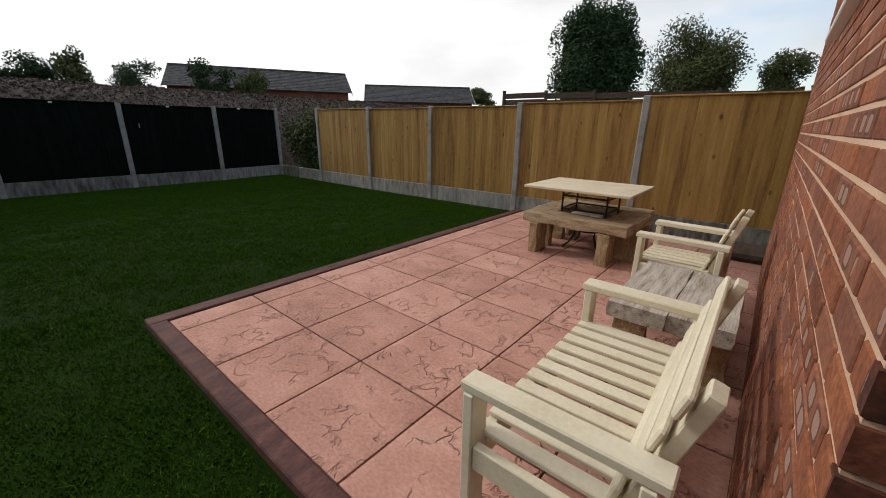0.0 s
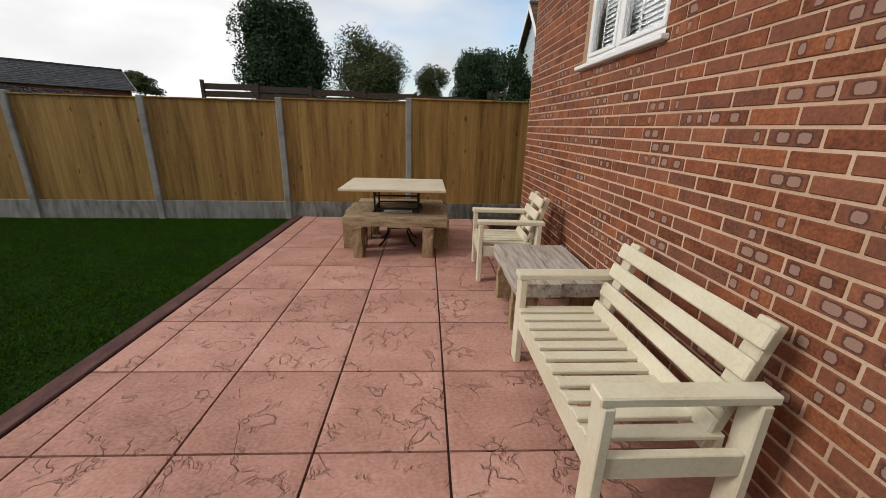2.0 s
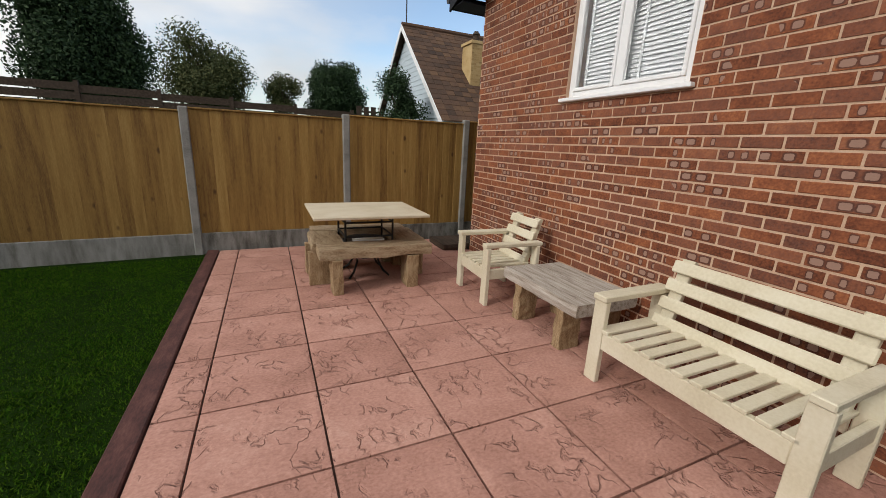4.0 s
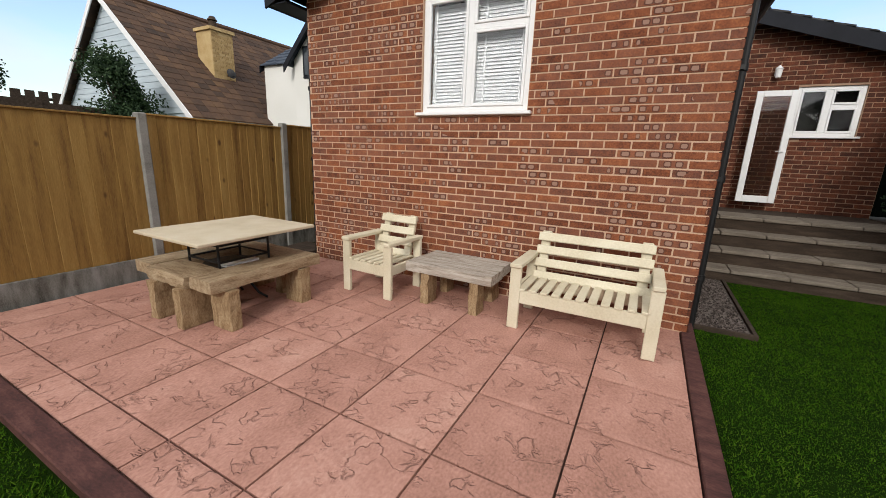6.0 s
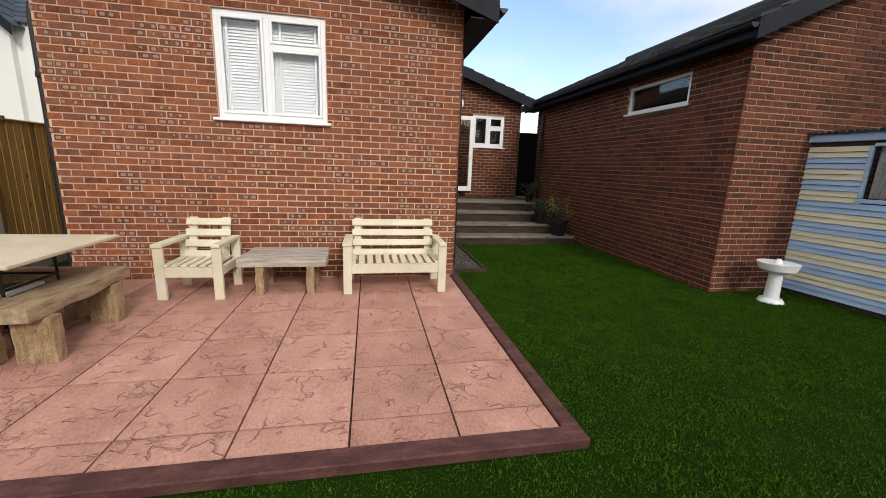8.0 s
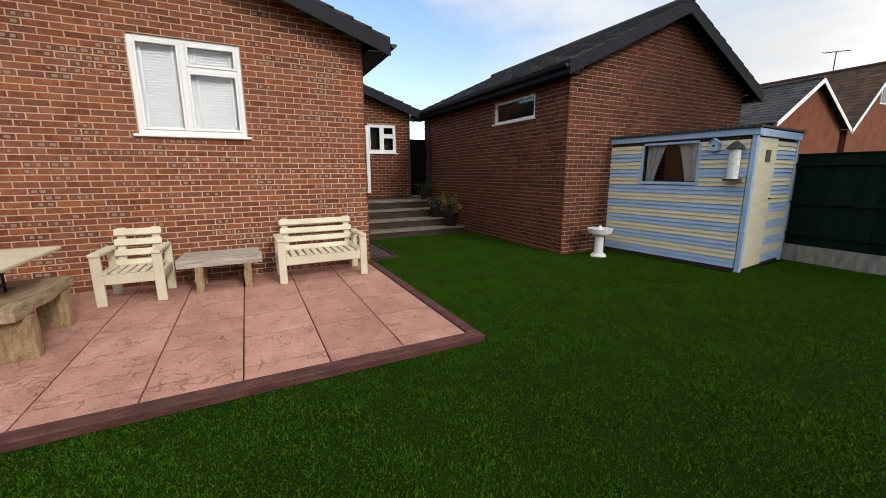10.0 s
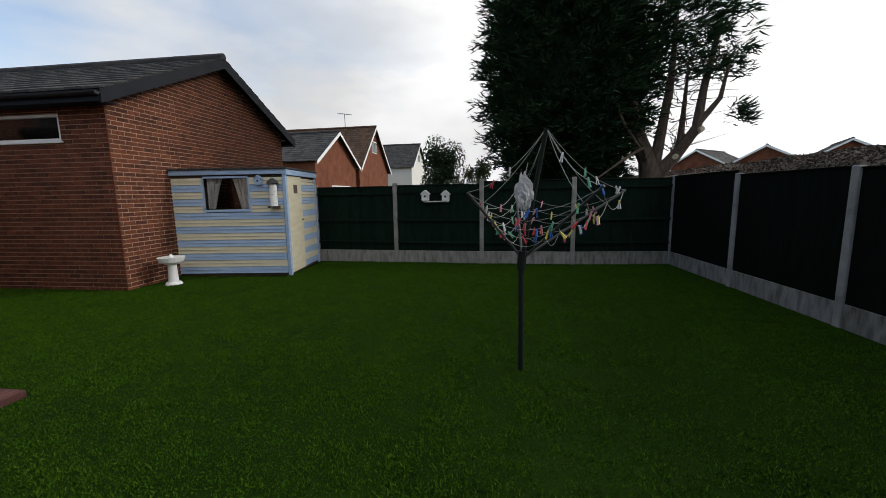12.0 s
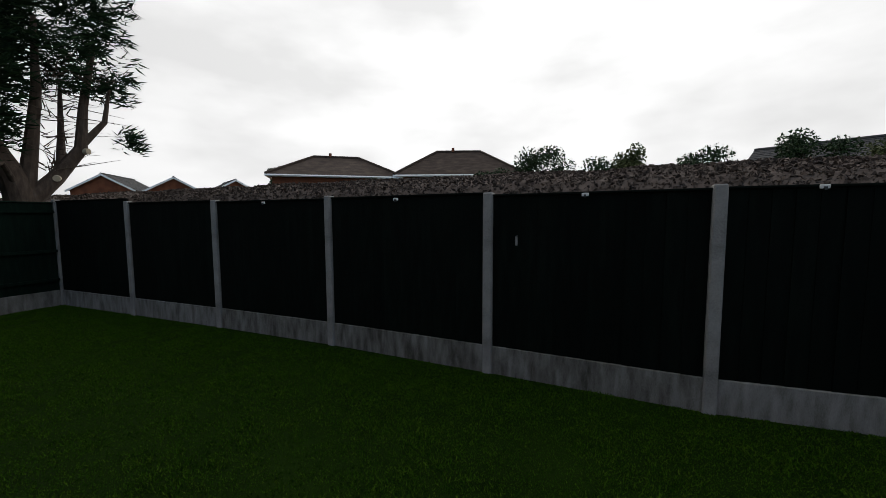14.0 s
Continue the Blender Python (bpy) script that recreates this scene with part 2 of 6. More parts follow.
M_YELLOW = material("larch_board", [(0.14, 0.072, 0.018), (0.23, 0.13, 0.033), (0.295, 0.175, 0.048), (0.36, 0.23, 0.072)], 2.2, 0.75, 0.25, 26, stretch=(9, 9, 0.7), vary=0.11, fine=0.4)
add_knots(M_YELLOW, 7.0, (0.06, 0.026, 0.008))
M_CONCRETE = material("concrete", [(0.13, 0.125, 0.115), (0.23, 0.225, 0.21), (0.31, 0.30, 0.28)], 5, 0.92, 0.3, 110)
M_STAINED = material("stained_concrete", [(0.045, 0.042, 0.034), (0.13, 0.125, 0.11), (0.22, 0.215, 0.2), (0.29, 0.285, 0.27)], 3, 0.92, 0.3, 70, stretch=(5, 5, 1.2), vary=0.08)
# Gate black; on the left fence its backlit shade is put into the colour.
M_DARK = material("black_and_shaded_board", [(0.0012, 0.0022, 0.0016), (0.0024, 0.0042, 0.003), (0.005, 0.0085, 0.006)], 3, 0.85, 0.3, 40, stretch=(6, 6, 0.8), vary=0.06, spec=0.08)
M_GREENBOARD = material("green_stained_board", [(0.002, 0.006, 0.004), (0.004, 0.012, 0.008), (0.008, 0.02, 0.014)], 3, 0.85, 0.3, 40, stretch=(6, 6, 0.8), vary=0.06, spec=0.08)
M_CREAM = material("cream_paint", [(0.52, 0.455, 0.32), (0.62, 0.56, 0.42), (0.69, 0.64, 0.51)], 3, 0.55, 0.12, 60, stretch=(1, 1, 1))
M_OAK = material("weathered_oak", [(0.12, 0.075, 0.04), (0.26, 0.18, 0.105), (0.38, 0.29, 0.185), (0.47, 0.38, 0.27)], 3, 0.85, 0.6, 22, stretch=(2, 9, 9), fine=0.5)
M_GREYOAK = material("grey_weathered_oak", [(0.13, 0.095, 0.065), (0.31, 0.265, 0.22), (0.43, 0.385, 0.335), (0.52, 0.475, 0.42)], 2, 0.85, 0.6, 9, stretch=(16, 1.3, 16), fine=0.4)
M_STONE = material("cream_stone_top", [(0.46, 0.38, 0.26), (0.55, 0.47, 0.34), (0.6, 0.53, 0.41)], 4, 0.6, 0.1, 70)
M_IRON = material("black_iron", [(0.006, 0.006, 0.007), (0.015, 0.015, 0.016)], 6, 0.5, 0.1, 60, spec=0.4)
M_WHITE = material("white_upvc", [(0.76, 0.77, 0.78), (0.82, 0.82, 0.82)], 2, 0.35, 0, 20, spec=0.5)
M_BLIND = material("white_blind", [(0.58, 0.62, 0.66), (0.68, 0.71, 0.74)], 2, 0.5, 0, 20)
M_FASCIA = material("dark_fascia", [(0.007, 0.008, 0.012), (0.015, 0.017, 0.024)], 3, 0.6, 0.1, 40, spec=0.15)
M_TILE = material("grey_roof_tile", [(0.018, 0.019, 0.021), (0.04, 0.04, 0.043), (0.075, 0.073, 0.066)], 3, 0.9, 0.5, 30, vary=0.1, islands=True)
M_REDTILE = material("brown_roof_tile", [(0.03, 0.019, 0.014), (0.06, 0.035, 0.023), (0.085, 0.047, 0.029), (0.125, 0.07, 0.036)], 0.6, 0.9, 0.5, 20, vary=0.09, islands=True)
M_BLUE = material("pale_blue_paint", [(0.25, 0.38, 0.58), (0.34, 0.47, 0.67), (0.42, 0.54, 0.72)], 2.5, 0.65, 0.2, 40, stretch=(1, 1, 5))
M_CREAMY = material("pale_yellow_paint", [(0.56, 0.51, 0.36), (0.66, 0.61, 0.45), (0.72, 0.68, 0.54)], 2.5, 0.65, 0.2, 40, stretch=(1, 1, 5))
M_BUFF = material("buff_brick", [(0.28, 0.18, 0.08), (0.42, 0.29, 0.13), (0.5, 0.37, 0.19)], 3, 0.9, 0.3, 50, vary=0.12, islands=True)
M_RENDER = material("white_render", [(0.66, 0.65, 0.61), (0.74, 0.73, 0.70)], 0.8, 0.9, 0.2, 60)
M_GRAVEL = material("gravel", [(0.025, 0.018, 0.014), (0.07, 0.054, 0.047), (0.18, 0.15, 0.135)], 30, 0.95, 0.8, 120, vary=0.2, islands=True)
M_STEP = material("weathered_sleeper", [(0.018, 0.012, 0.008), (0.045, 0.03, 0.02), (0.08, 0.056, 0.04)], 3, 0.9, 0.5, 30, stretch=(6, 1, 6))
M_LEAF = material("dark_leaf", [(0.012, 0.028, 0.012), (0.025, 0.05, 0.02), (0.045, 0.08, 0.03)], 2, 0.7, 0, 30, vary=0.16, islands=True, spec=0.2)
M_LEAFY = material("olive_leaf", [(0.035, 0.05, 0.018), (0.07, 0.085, 0.03), (0.12, 0.125, 0.05)], 2, 0.7, 0, 30, vary=0.16, islands=True, spec=0.2)
M_CONIFER = material("conifer_leaf", [(0.006, 0.018, 0.009), (0.013, 0.034, 0.014), (0.028, 0.055, 0.02)], 1.5, 0.8, 0, 30, vary=0.16, islands=True, spec=0.1)
M_BARK = material("bark", [(0.036, 0.026, 0.02), (0.08, 0.058, 0.044), (0.135, 0.105, 0.083)], 4, 0.95, 0.7, 40, stretch=(3, 3, 1))
M_RUBBLE = material("bank_rubble", [(0.02, 0.014, 0.011), (0.06, 0.044, 0.034), (0.13, 0.10, 0.082)], 6, 0.95, 0.8, 60, vary=0.18, islands=True)
# near-black colour that paints in the darkness of unlit depth
M_DARKROOM = material("unlit_interior", [(0.01, 0.01, 0.01), (0.02, 0.02, 0.02)], 2, 0.9, 0, 20)
M_GLASS = bpy.data.materials.new("window_glass")
M_GLASS.use_nodes = True
_b = M_GLASS.node_tree.nodes["Principled BSDF"]
_b.inputs["Transmission Weight"].default_value, _b.inputs["Roughness"].default_value, _b.inputs["IOR"].default_value = 1.0, 0.02, 1.45


# ---- mesh helpers ----
def box(bm, x0, y0, z0, x1, y1, z1, bevel=0.0, m=None):
    """Adds a box to bm, with its edges bevelled, and moved by m."""
    r = bmesh.ops.create_cube(bm, size=1.0)
    vs = r["verts"]
    bmesh.ops.transform(bm, matrix=Matrix.LocRotScale(((x0 + x1) / 2, (y0 + y1) / 2, (z0 + z1) / 2), None, (abs(x1 - x0), abs(y1 - y0), abs(z1 - z0))), verts=vs)
    if bevel:
        es = list({e for v in vs for e in v.link_edges})
        r = bmesh.ops.bevel(bm, geom=es, offset=bevel, segments=1, affect="EDGES", profile=0.5)
        vs = list({v for f in r["faces"] for v in f.verts})
    if m is not None:
        bmesh.ops.transform(bm, matrix=m, verts=vs)
    return vs


def rod(bm, a, b, r0, r1=None, seg=8):
    """A tapered round bar from a to b."""
    a, b = Vector(a), Vector(b)
    d = b - a
    q = d.to_track_quat("Z", "Y").to_matrix().to_4x4()
    return bmesh.ops.create_cone(bm, cap_ends=True, segments=seg, radius1=r0, radius2=r0 if r1 is None else r1, depth=d.length, matrix=Matrix.Translation((a + b) / 2) @ q)["verts"]


def tube(bm, pts, r0, r1=None, seg=6):
    """One bent round bar through points, tapering from r0 to r1."""
    pts = [Vector(p) for p in pts]
    r1 = r0 if r1 is None else r1
    n, rings = len(pts) - 1, []
    for i, p in enumerate(pts):
        q = (pts[min(i + 1, n)] - pts[max(i - 1, 0)]).to_track_quat("Z", "Y")
        r = r0 + (r1 - r0) * i / n
        rings.append([bm.verts.new(p + q @ Vector((math.cos(6.28318 * k / seg) * r, math.sin(6.28318 * k / seg) * r, 0))) for k in range(seg)])
    for a, b in zip(rings, rings[1:]):
        for k in range(seg):
            bm.faces.new((a[k], a[(k + 1) % seg], b[(k + 1) % seg], b[k]))
    bm.faces.new(rings[0][::-1])
    bm.faces.new(rings[-1])


def part(name, bm, mat, parent=None, label="", m=None, smooth=False):
    """Links a bmesh as one mesh object under its thing."""
    me = bpy.data.meshes.new(name)
    bm.to_mesh(me)
    bm.free()
    me.materials.append(mat)
    if smooth:
        me.polygons.foreach_set("use_smooth", [True] * len(me.polygons))
    ob = new(name, me)
    if parent is not None:
        ob.parent = parent
    if m is not None:
        ob.matrix_basis = m
    if label:
        tagged(ob, label)
    return ob


def boxpart(name, b, mat, parent=None, label="", bevel=0.0, m=None):
    bm = bmesh.new()
    box(bm, *b, bevel=bevel)
    return part(name, bm, mat, parent, label, m)


def thing(name, label, category, m=None, group="", kind=""):
    e = new(name)
    e.empty_display_size = 0.1
    if m is not None:
        e.matrix_basis = m
    return tagged(e, label, category, group, kind)


def mesh_object(name, verts, faces, mat, parent=None, label=""):
    me = bpy.data.meshes.new(name)
    me.from_pydata(verts, [], faces)
    me.materials.append(mat)
    me.update()
    ob = new(name, me)
    if parent is not None:
        ob.parent = parent
    if label:
        tagged(ob, label)
    return ob


def prism(bm, outline, axis, a, b):
    """Extrudes a closed outline of (u, v) from a to b along an axis; 'x': (y, z), 'y': (x, z), 'z': (x, y)."""
    def at(u, v, w):
        return {"x": (w, u, v), "y": (u, w, v), "z": (u, v, w)}[axis]
    lo = [bm.verts.new(at(u, v, a)) for u, v in outline]
    hi = [bm.verts.new(at(u, v, b)) for u, v in outline]
    n = len(outline)
    for i in range(n):
        bm.faces.new((lo[i], lo[(i + 1) % n], hi[(i + 1) % n], hi[i]))
    bm.faces.new(lo[::-1])
    bm.faces.new(hi)
    bmesh.ops.recalc_face_normals(bm, faces=bm.faces)


def face_map(me, sizes):
    """A map in metres from each box's middle: along its longer side, and up. sizes: the box of each vertex."""
    uv = me.uv_layers.new(name="face")
    for lp in me.loops:
        c, (x0, y0, z0, x1, y1, z1) = me.vertices[lp.vertex_index].co, sizes[lp.vertex_index]
        u = c.x - (x0 + x1) / 2 if x1 - x0 > y1 - y0 else c.y - (y0 + y1) / 2
        uv.data[lp.index].uv = (u, c.z - (z0 + z1) / 2)


def blocks(name, items, mat, parent, label=""):
    """Many plain boxes (x0, y0, z0, x1, y1, z1) in one mesh."""
    v, f = [], []
    for x0, y0, z0, x1, y1, z1 in items:
        k = len(v)
        v += [(x0, y0, z0), (x1, y0, z0), (x1, y1, z0), (x0, y1, z0), (x0, y0, z1), (x1, y0, z1), (x1, y1, z1), (x0, y1, z1)]
        f += [(k, k + 3, k + 2, k + 1), (k + 4, k + 5, k + 6, k + 7), (k, k + 1, k + 5, k + 4), (k + 1, k + 2, k + 6, k + 5), (k + 2, k + 3, k + 7, k + 6), (k + 3, k, k + 4, k + 7)]
    o = tagged(mesh_object(name, v, f, mat, parent, label), kind="stuff")
    face_map(o.data, [q for q in items for _ in range(8)])
    return o


BL, BH, BJ = 0.238, 0.0793, 0.0143     # brick pitch, course, joint


def brick_cells(u0, u1, z0, z1, inside, phase=0.0):
    """Stretcher-bond cells (ua, ub, za, zb) of a wall face; inside(u, z) tells where there is wall."""
    out, row, z = [], 0, z0
    while z + BH * 0.5 < z1:
        za, zb = z + BJ / 2, z + BH - BJ / 2
        u = u0 - (BL / 2 if row % 2 else 0.0) - phase
        while u < u1:
            a, b = max(u, u0) + BJ / 2, min(u + BL, u1) - BJ / 2
            if b - a > 0.02:
                lo, hi, um = za, zb, (a + b) / 2
                while hi - lo > 0.014 and not (inside(a, hi) or inside(b, hi) or inside(um, hi)):
                    hi -= 0.004
                while hi - lo > 0.014 and not (inside(a, lo) or inside(b, lo) or inside(um, lo)):
                    lo += 0.004
                if hi - lo > 0.014:
                    while a < b and not (inside(a, lo) and inside(a, hi)):
                        a += 0.004
                    while b > a and not (inside(b, lo) and inside(b, hi)):
                        b -= 0.004
                    if b - a > 0.03:
                        out.append((a, b, lo, hi))
            u += BL
        row, z = row + 1, z + BH
    return out

# ---- setting: ground, patio ----
PX0, PX1, PY0, PY1 = -3.42, 0.0, 2.40, 7.93       # patio slabs
LAWN = -0.05
bm = bmesh.new()
bmesh.ops.create_grid(bm, x_segments=2, y_segments=2, size=1500)
bmesh.ops.translate(bm, vec=(0, 0, LAWN), verts=bm.verts)
ground = tagged(part("ground", bm, M_LAWN), "short mown green lawn reaching the fences", "lawn", kind="structure")

patio = thing("patio", "pink riven paving slabs with dark stained timber edging", "patio", kind="structure")
boxpart("patio_bed", (PX0, PY0, -0.3, 0.0, PY1, -0.024), M_JOINT, patio, "dark sand joints")
XL = [-3.42, -3.185, -2.55, -1.914, -1.277, -0.64, 0.0]
YL = [2.40, 3.033, 3.667, 4.305, 4.937, 5.573, 6.21, 6.845, 7.48, 7.93]


# ---- house ----
HY0, HY1, HX1 = 2.35, 7.12, 9.0
RIDGE_Y, EAVE_Z, SLOPE = 4.735, 3.60, 0.335
WY0, WY1, WZ0, WZ1 = 4.07, 5.34, 2.025, 3.246


def house_top(y):
    return EAVE_Z + max(-0.01, min(y - HY0, HY1 - y)) * SLOPE


house_wall = thing("wall_house", "red rustic brick gable wall of the bungalow with pale mortar", "wall", kind="structure")
bm = bmesh.new()
for a, b, c, d in ((HY0, WY0, -0.4, None), (WY1, HY1, -0.4, None), (WY0, WY1, -0.4, WZ0), (WY0, WY1, WZ1, None)):
    if d is None:
        mid = [(RIDGE_Y, house_top(RIDGE_Y))] if a < RIDGE_Y < b else []
        prism(bm, [(a, c), (b, c), (b, house_top(b))] + mid + [(a, house_top(a))], "x", 0.0, 0.28)
    else:
        prism(bm, [(a, c), (b, c), (b, d), (a, d)], "x", 0.0, 0.28)
part("gable_core", bm, M_MORTAR, house_wall, "pale sandy mortar")
bm = bmesh.new()
box(bm, 0.28, HY0, -0.4, HX1, HY0 + 0.28, EAVE_Z)
box(bm, 0.28, HY1 - 0.28, -0.4, HX1, HY1, EAVE_Z)
box(bm, HX1 - 0.28, HY0 + 0.28, -0.4, HX1, HY1 - 0.28, EAVE_Z)
part("side_core", bm, M_MORTAR, house_wall)
boxpart("inner_floor", (0.28, HY0 + 0.28, 0.6, HX1 - 0.28, HY1 - 0.28, 0.75), M_DARKROOM, house_wall)


def in_gable(y, z):
    return z < house_top(y) - 0.02 and not (WY0 - 0.005 < y < WY1 + 0.005 and WZ0 - 0.035 < z < WZ1 + 0.005)


# ---- fences ----
def lerp(a, b, k):
    return a + (b - a) * k


Y_POSTS = [(-9.44, 7.72, 1.83), (-7.45, 7.76, 1.82), (-5.63, 7.86, 1.81), (-3.66, 7.98, 1.84), (-1.68, 8.02, 1.89), (0.29, 8.06, 1.945), (2.25, 8.10, 1.98)]
L_POSTS = [(-11.37, -4.27, 1.92), (-11.44, -2.13, 1.85), (-11.51, -0.115, 1.83), (-11.53, 1.945, 1.838), (-11.46, 4.03, 1.814), (-11.38, 5.95, 1.82), (-11.54, 7.68, 1.85)]
D_POSTS = [(-11.37, -4.27, 1.92), (-9.23, -4.15, 1.92), (-7.18, -4.17, 1.92), (-5.10, -4.30, 1.865), (-3.03, -4.42, 1.85), (-0.95, -4.53, 1.85)]


def post_mesh(h):
    bm = bmesh.new()
    box(bm, -0.05, -0.05, -0.45, 0.05, 0.05, h, bevel=0.012)
    return bm


def fence(posts, mat, label, boards, tops, board_w, skip=()):
    f = thing("fence", label, "fence", kind="structure")
    for i, (x, y, h) in enumerate(posts):
        ang = math.atan2(posts[min(i + 1, len(posts) - 1)][1] - posts[max(i - 1, 0)][1], posts[min(i + 1, len(posts) - 1)][0] - posts[max(i - 1, 0)][0])
        part("post", post_mesh(h), M_CONCRETE, f, m=Matrix.Translation((x, y, 0)) @ Matrix.Rotation(ang, 4, "Z"))
    rnd = random.Random(len(posts))
    for i in range(len(posts) - 1):
        (x0, y0, h0), (x1, y1, h1) = posts[i], posts[i + 1]
        d = math.hypot(x1 - x0, y1 - y0)
        m = Matrix.Translation((x0, y0, 0)) @ Matrix.Rotation(math.atan2(y1 - y0, x1 - x0), 4, "Z")
        boxpart("gravel_board", (0.045, -0.025, -0.3, d - 0.045, 0.025, 0.24), M_STAINED, f, m=m, bevel=0.006)
        if i in skip:
            continue
        top = tops(i)
        boxpart("capping", (0.05, -0.03, top, d - 0.05, 0.03, top + 0.02), mat, f, m=m, bevel=0.004)
        n = max(2, round((d - 0.1) / board_w))
        w = (d - 0.1) / n
        for k in range(n):
            bm = bmesh.new()
            o = rnd.uniform(-0.003, 0.003)
            prism(bm, [(0.0, -0.012 + o), (w + 0.012, -0.003 + o), (w + 0.012, 0.003 + o), (0.0, 0.006 + o)], "z", 0.242, top - 0.001)
            part("board", bm, mat, f, m=m @ Matrix.Translation((0.05 + k * w - 0.006, 0, 0)))
        for z in (0.42, 0.95, top - 0.18):
            boxpart("rail", (0.05, 0.012, z, d - 0.05, 0.05, z + 0.05), mat, f, m=m)
    return f


fence(Y_POSTS, M_YELLOW, "new golden feather-edge fence with grey concrete posts", True, lambda i: lerp(Y_POSTS[i][2], Y_POSTS[i + 1][2], 0.5) - 0.05, 0.115)
fence([(-11.44, 7.69, 0.24), (-10.45, 7.70, 0.24), (-9.54, 7.715, 0.24)], M_CONCRETE, "low concrete boards across a gap in the fence", False, lambda i: 0, 0.2, skip=(0, 1))
# Near-black board colour carries this fence's backlit shade; compare M_GREENBOARD.
fence(L_POSTS, M_DARK, "dark green fence, backlit shade put into its board colour, with grey concrete posts", True, lambda i: L_POSTS[i][2] - 0.04, 0.15)
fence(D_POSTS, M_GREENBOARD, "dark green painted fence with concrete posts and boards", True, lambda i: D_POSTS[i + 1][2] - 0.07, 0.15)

# ---- garage ----
GX0, GX1, GY0, GY1 = -0.92, 5.4, -6.70, -1.15
G_RIDGE, G_EAVE, G_SLOPE = (-6.70 - 1.15) / 2, 3.46, 0.47


def garage_top(y):
    return G_EAVE + min(y - GY0, GY1 - y) * G_SLOPE


garage = thing("garage", "red brick garage with dark tiled pitched roof", "garage")
GWX0, GWX1, GWZ0, GWZ1 = 0.0, 1.41, 2.60, 3.06
bm = bmesh.new()
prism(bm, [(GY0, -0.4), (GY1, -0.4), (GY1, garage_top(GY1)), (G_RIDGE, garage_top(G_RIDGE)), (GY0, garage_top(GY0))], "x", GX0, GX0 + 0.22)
part("gable_wall", bm, M_MORTAR_BROWN_SHADE, garage, "pale mortar")
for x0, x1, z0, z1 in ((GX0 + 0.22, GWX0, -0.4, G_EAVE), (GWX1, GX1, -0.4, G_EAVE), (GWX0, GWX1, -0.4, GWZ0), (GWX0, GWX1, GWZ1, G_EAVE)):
    boxpart("side_wall", (x0, GY1 - 0.22, z0, x1, GY1, z1), M_MORTAR_BROWN_SHADE, garage)
boxpart("side_wall", (GX0 + 0.22, GY0, -0.4, GX1, GY0 + 0.22, G_EAVE), M_MORTAR_BROWN_SHADE, garage)
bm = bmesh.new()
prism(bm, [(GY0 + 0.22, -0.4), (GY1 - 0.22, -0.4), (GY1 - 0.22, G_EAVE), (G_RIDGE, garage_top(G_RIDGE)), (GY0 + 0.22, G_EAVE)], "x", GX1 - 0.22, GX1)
part("gable_wall", bm, M_MORTAR_BROWN_SHADE, garage)


def roof_side(name, parent, x0, x1, ya, za, yb, zb, thick, mat):
    """One roof slope from the eave (ya, za) to the ridge (yb, zb), in courses of tiles."""
    n = max(3, int(math.hypot(yb - ya, zb - za) / 0.28))
    v, f = [], []
    nx = max(1, round((x1 - x0) / 0.33))
    for i in range(n):
        k0, k1 = i / n, (i + 1) / n + 0.04
        y0, z0, y1, z1 = lerp(ya, yb, k0), lerp(za, zb, k0), lerp(ya, yb, min(k1, 1)), lerp(za, zb, min(k1, 1))
        for j in range(nx):
            s = ((i * 7 + j * 13) % 5) * 0.0025
            a, b = lerp(x0, x1, j / nx) + 0.004, lerp(x0, x1, (j + 1) / nx) - 0.004
            k = len(v)
            v += [(a, y0, z0 + 0.035 + s), (b, y0, z0 + 0.035 + s), (b, y1, z1 + 0.008), (a, y1, z1 + 0.008), (a, y0, z0), (b, y0, z0), (b, y1, z1 - 0.02), (a, y1, z1 - 0.02)]
            f += [(k, k + 1, k + 2, k + 3), (k + 4, k + 7, k + 6, k + 5), (k, k + 4, k + 5, k + 1), (k + 1, k + 5, k + 6, k + 2), (k + 3, k + 2, k + 6, k + 7), (k, k + 3, k + 7, k + 4)]
    ob = mesh_object(name, v, f, mat, parent)
    tagged(ob, kind="stuff")
    return ob


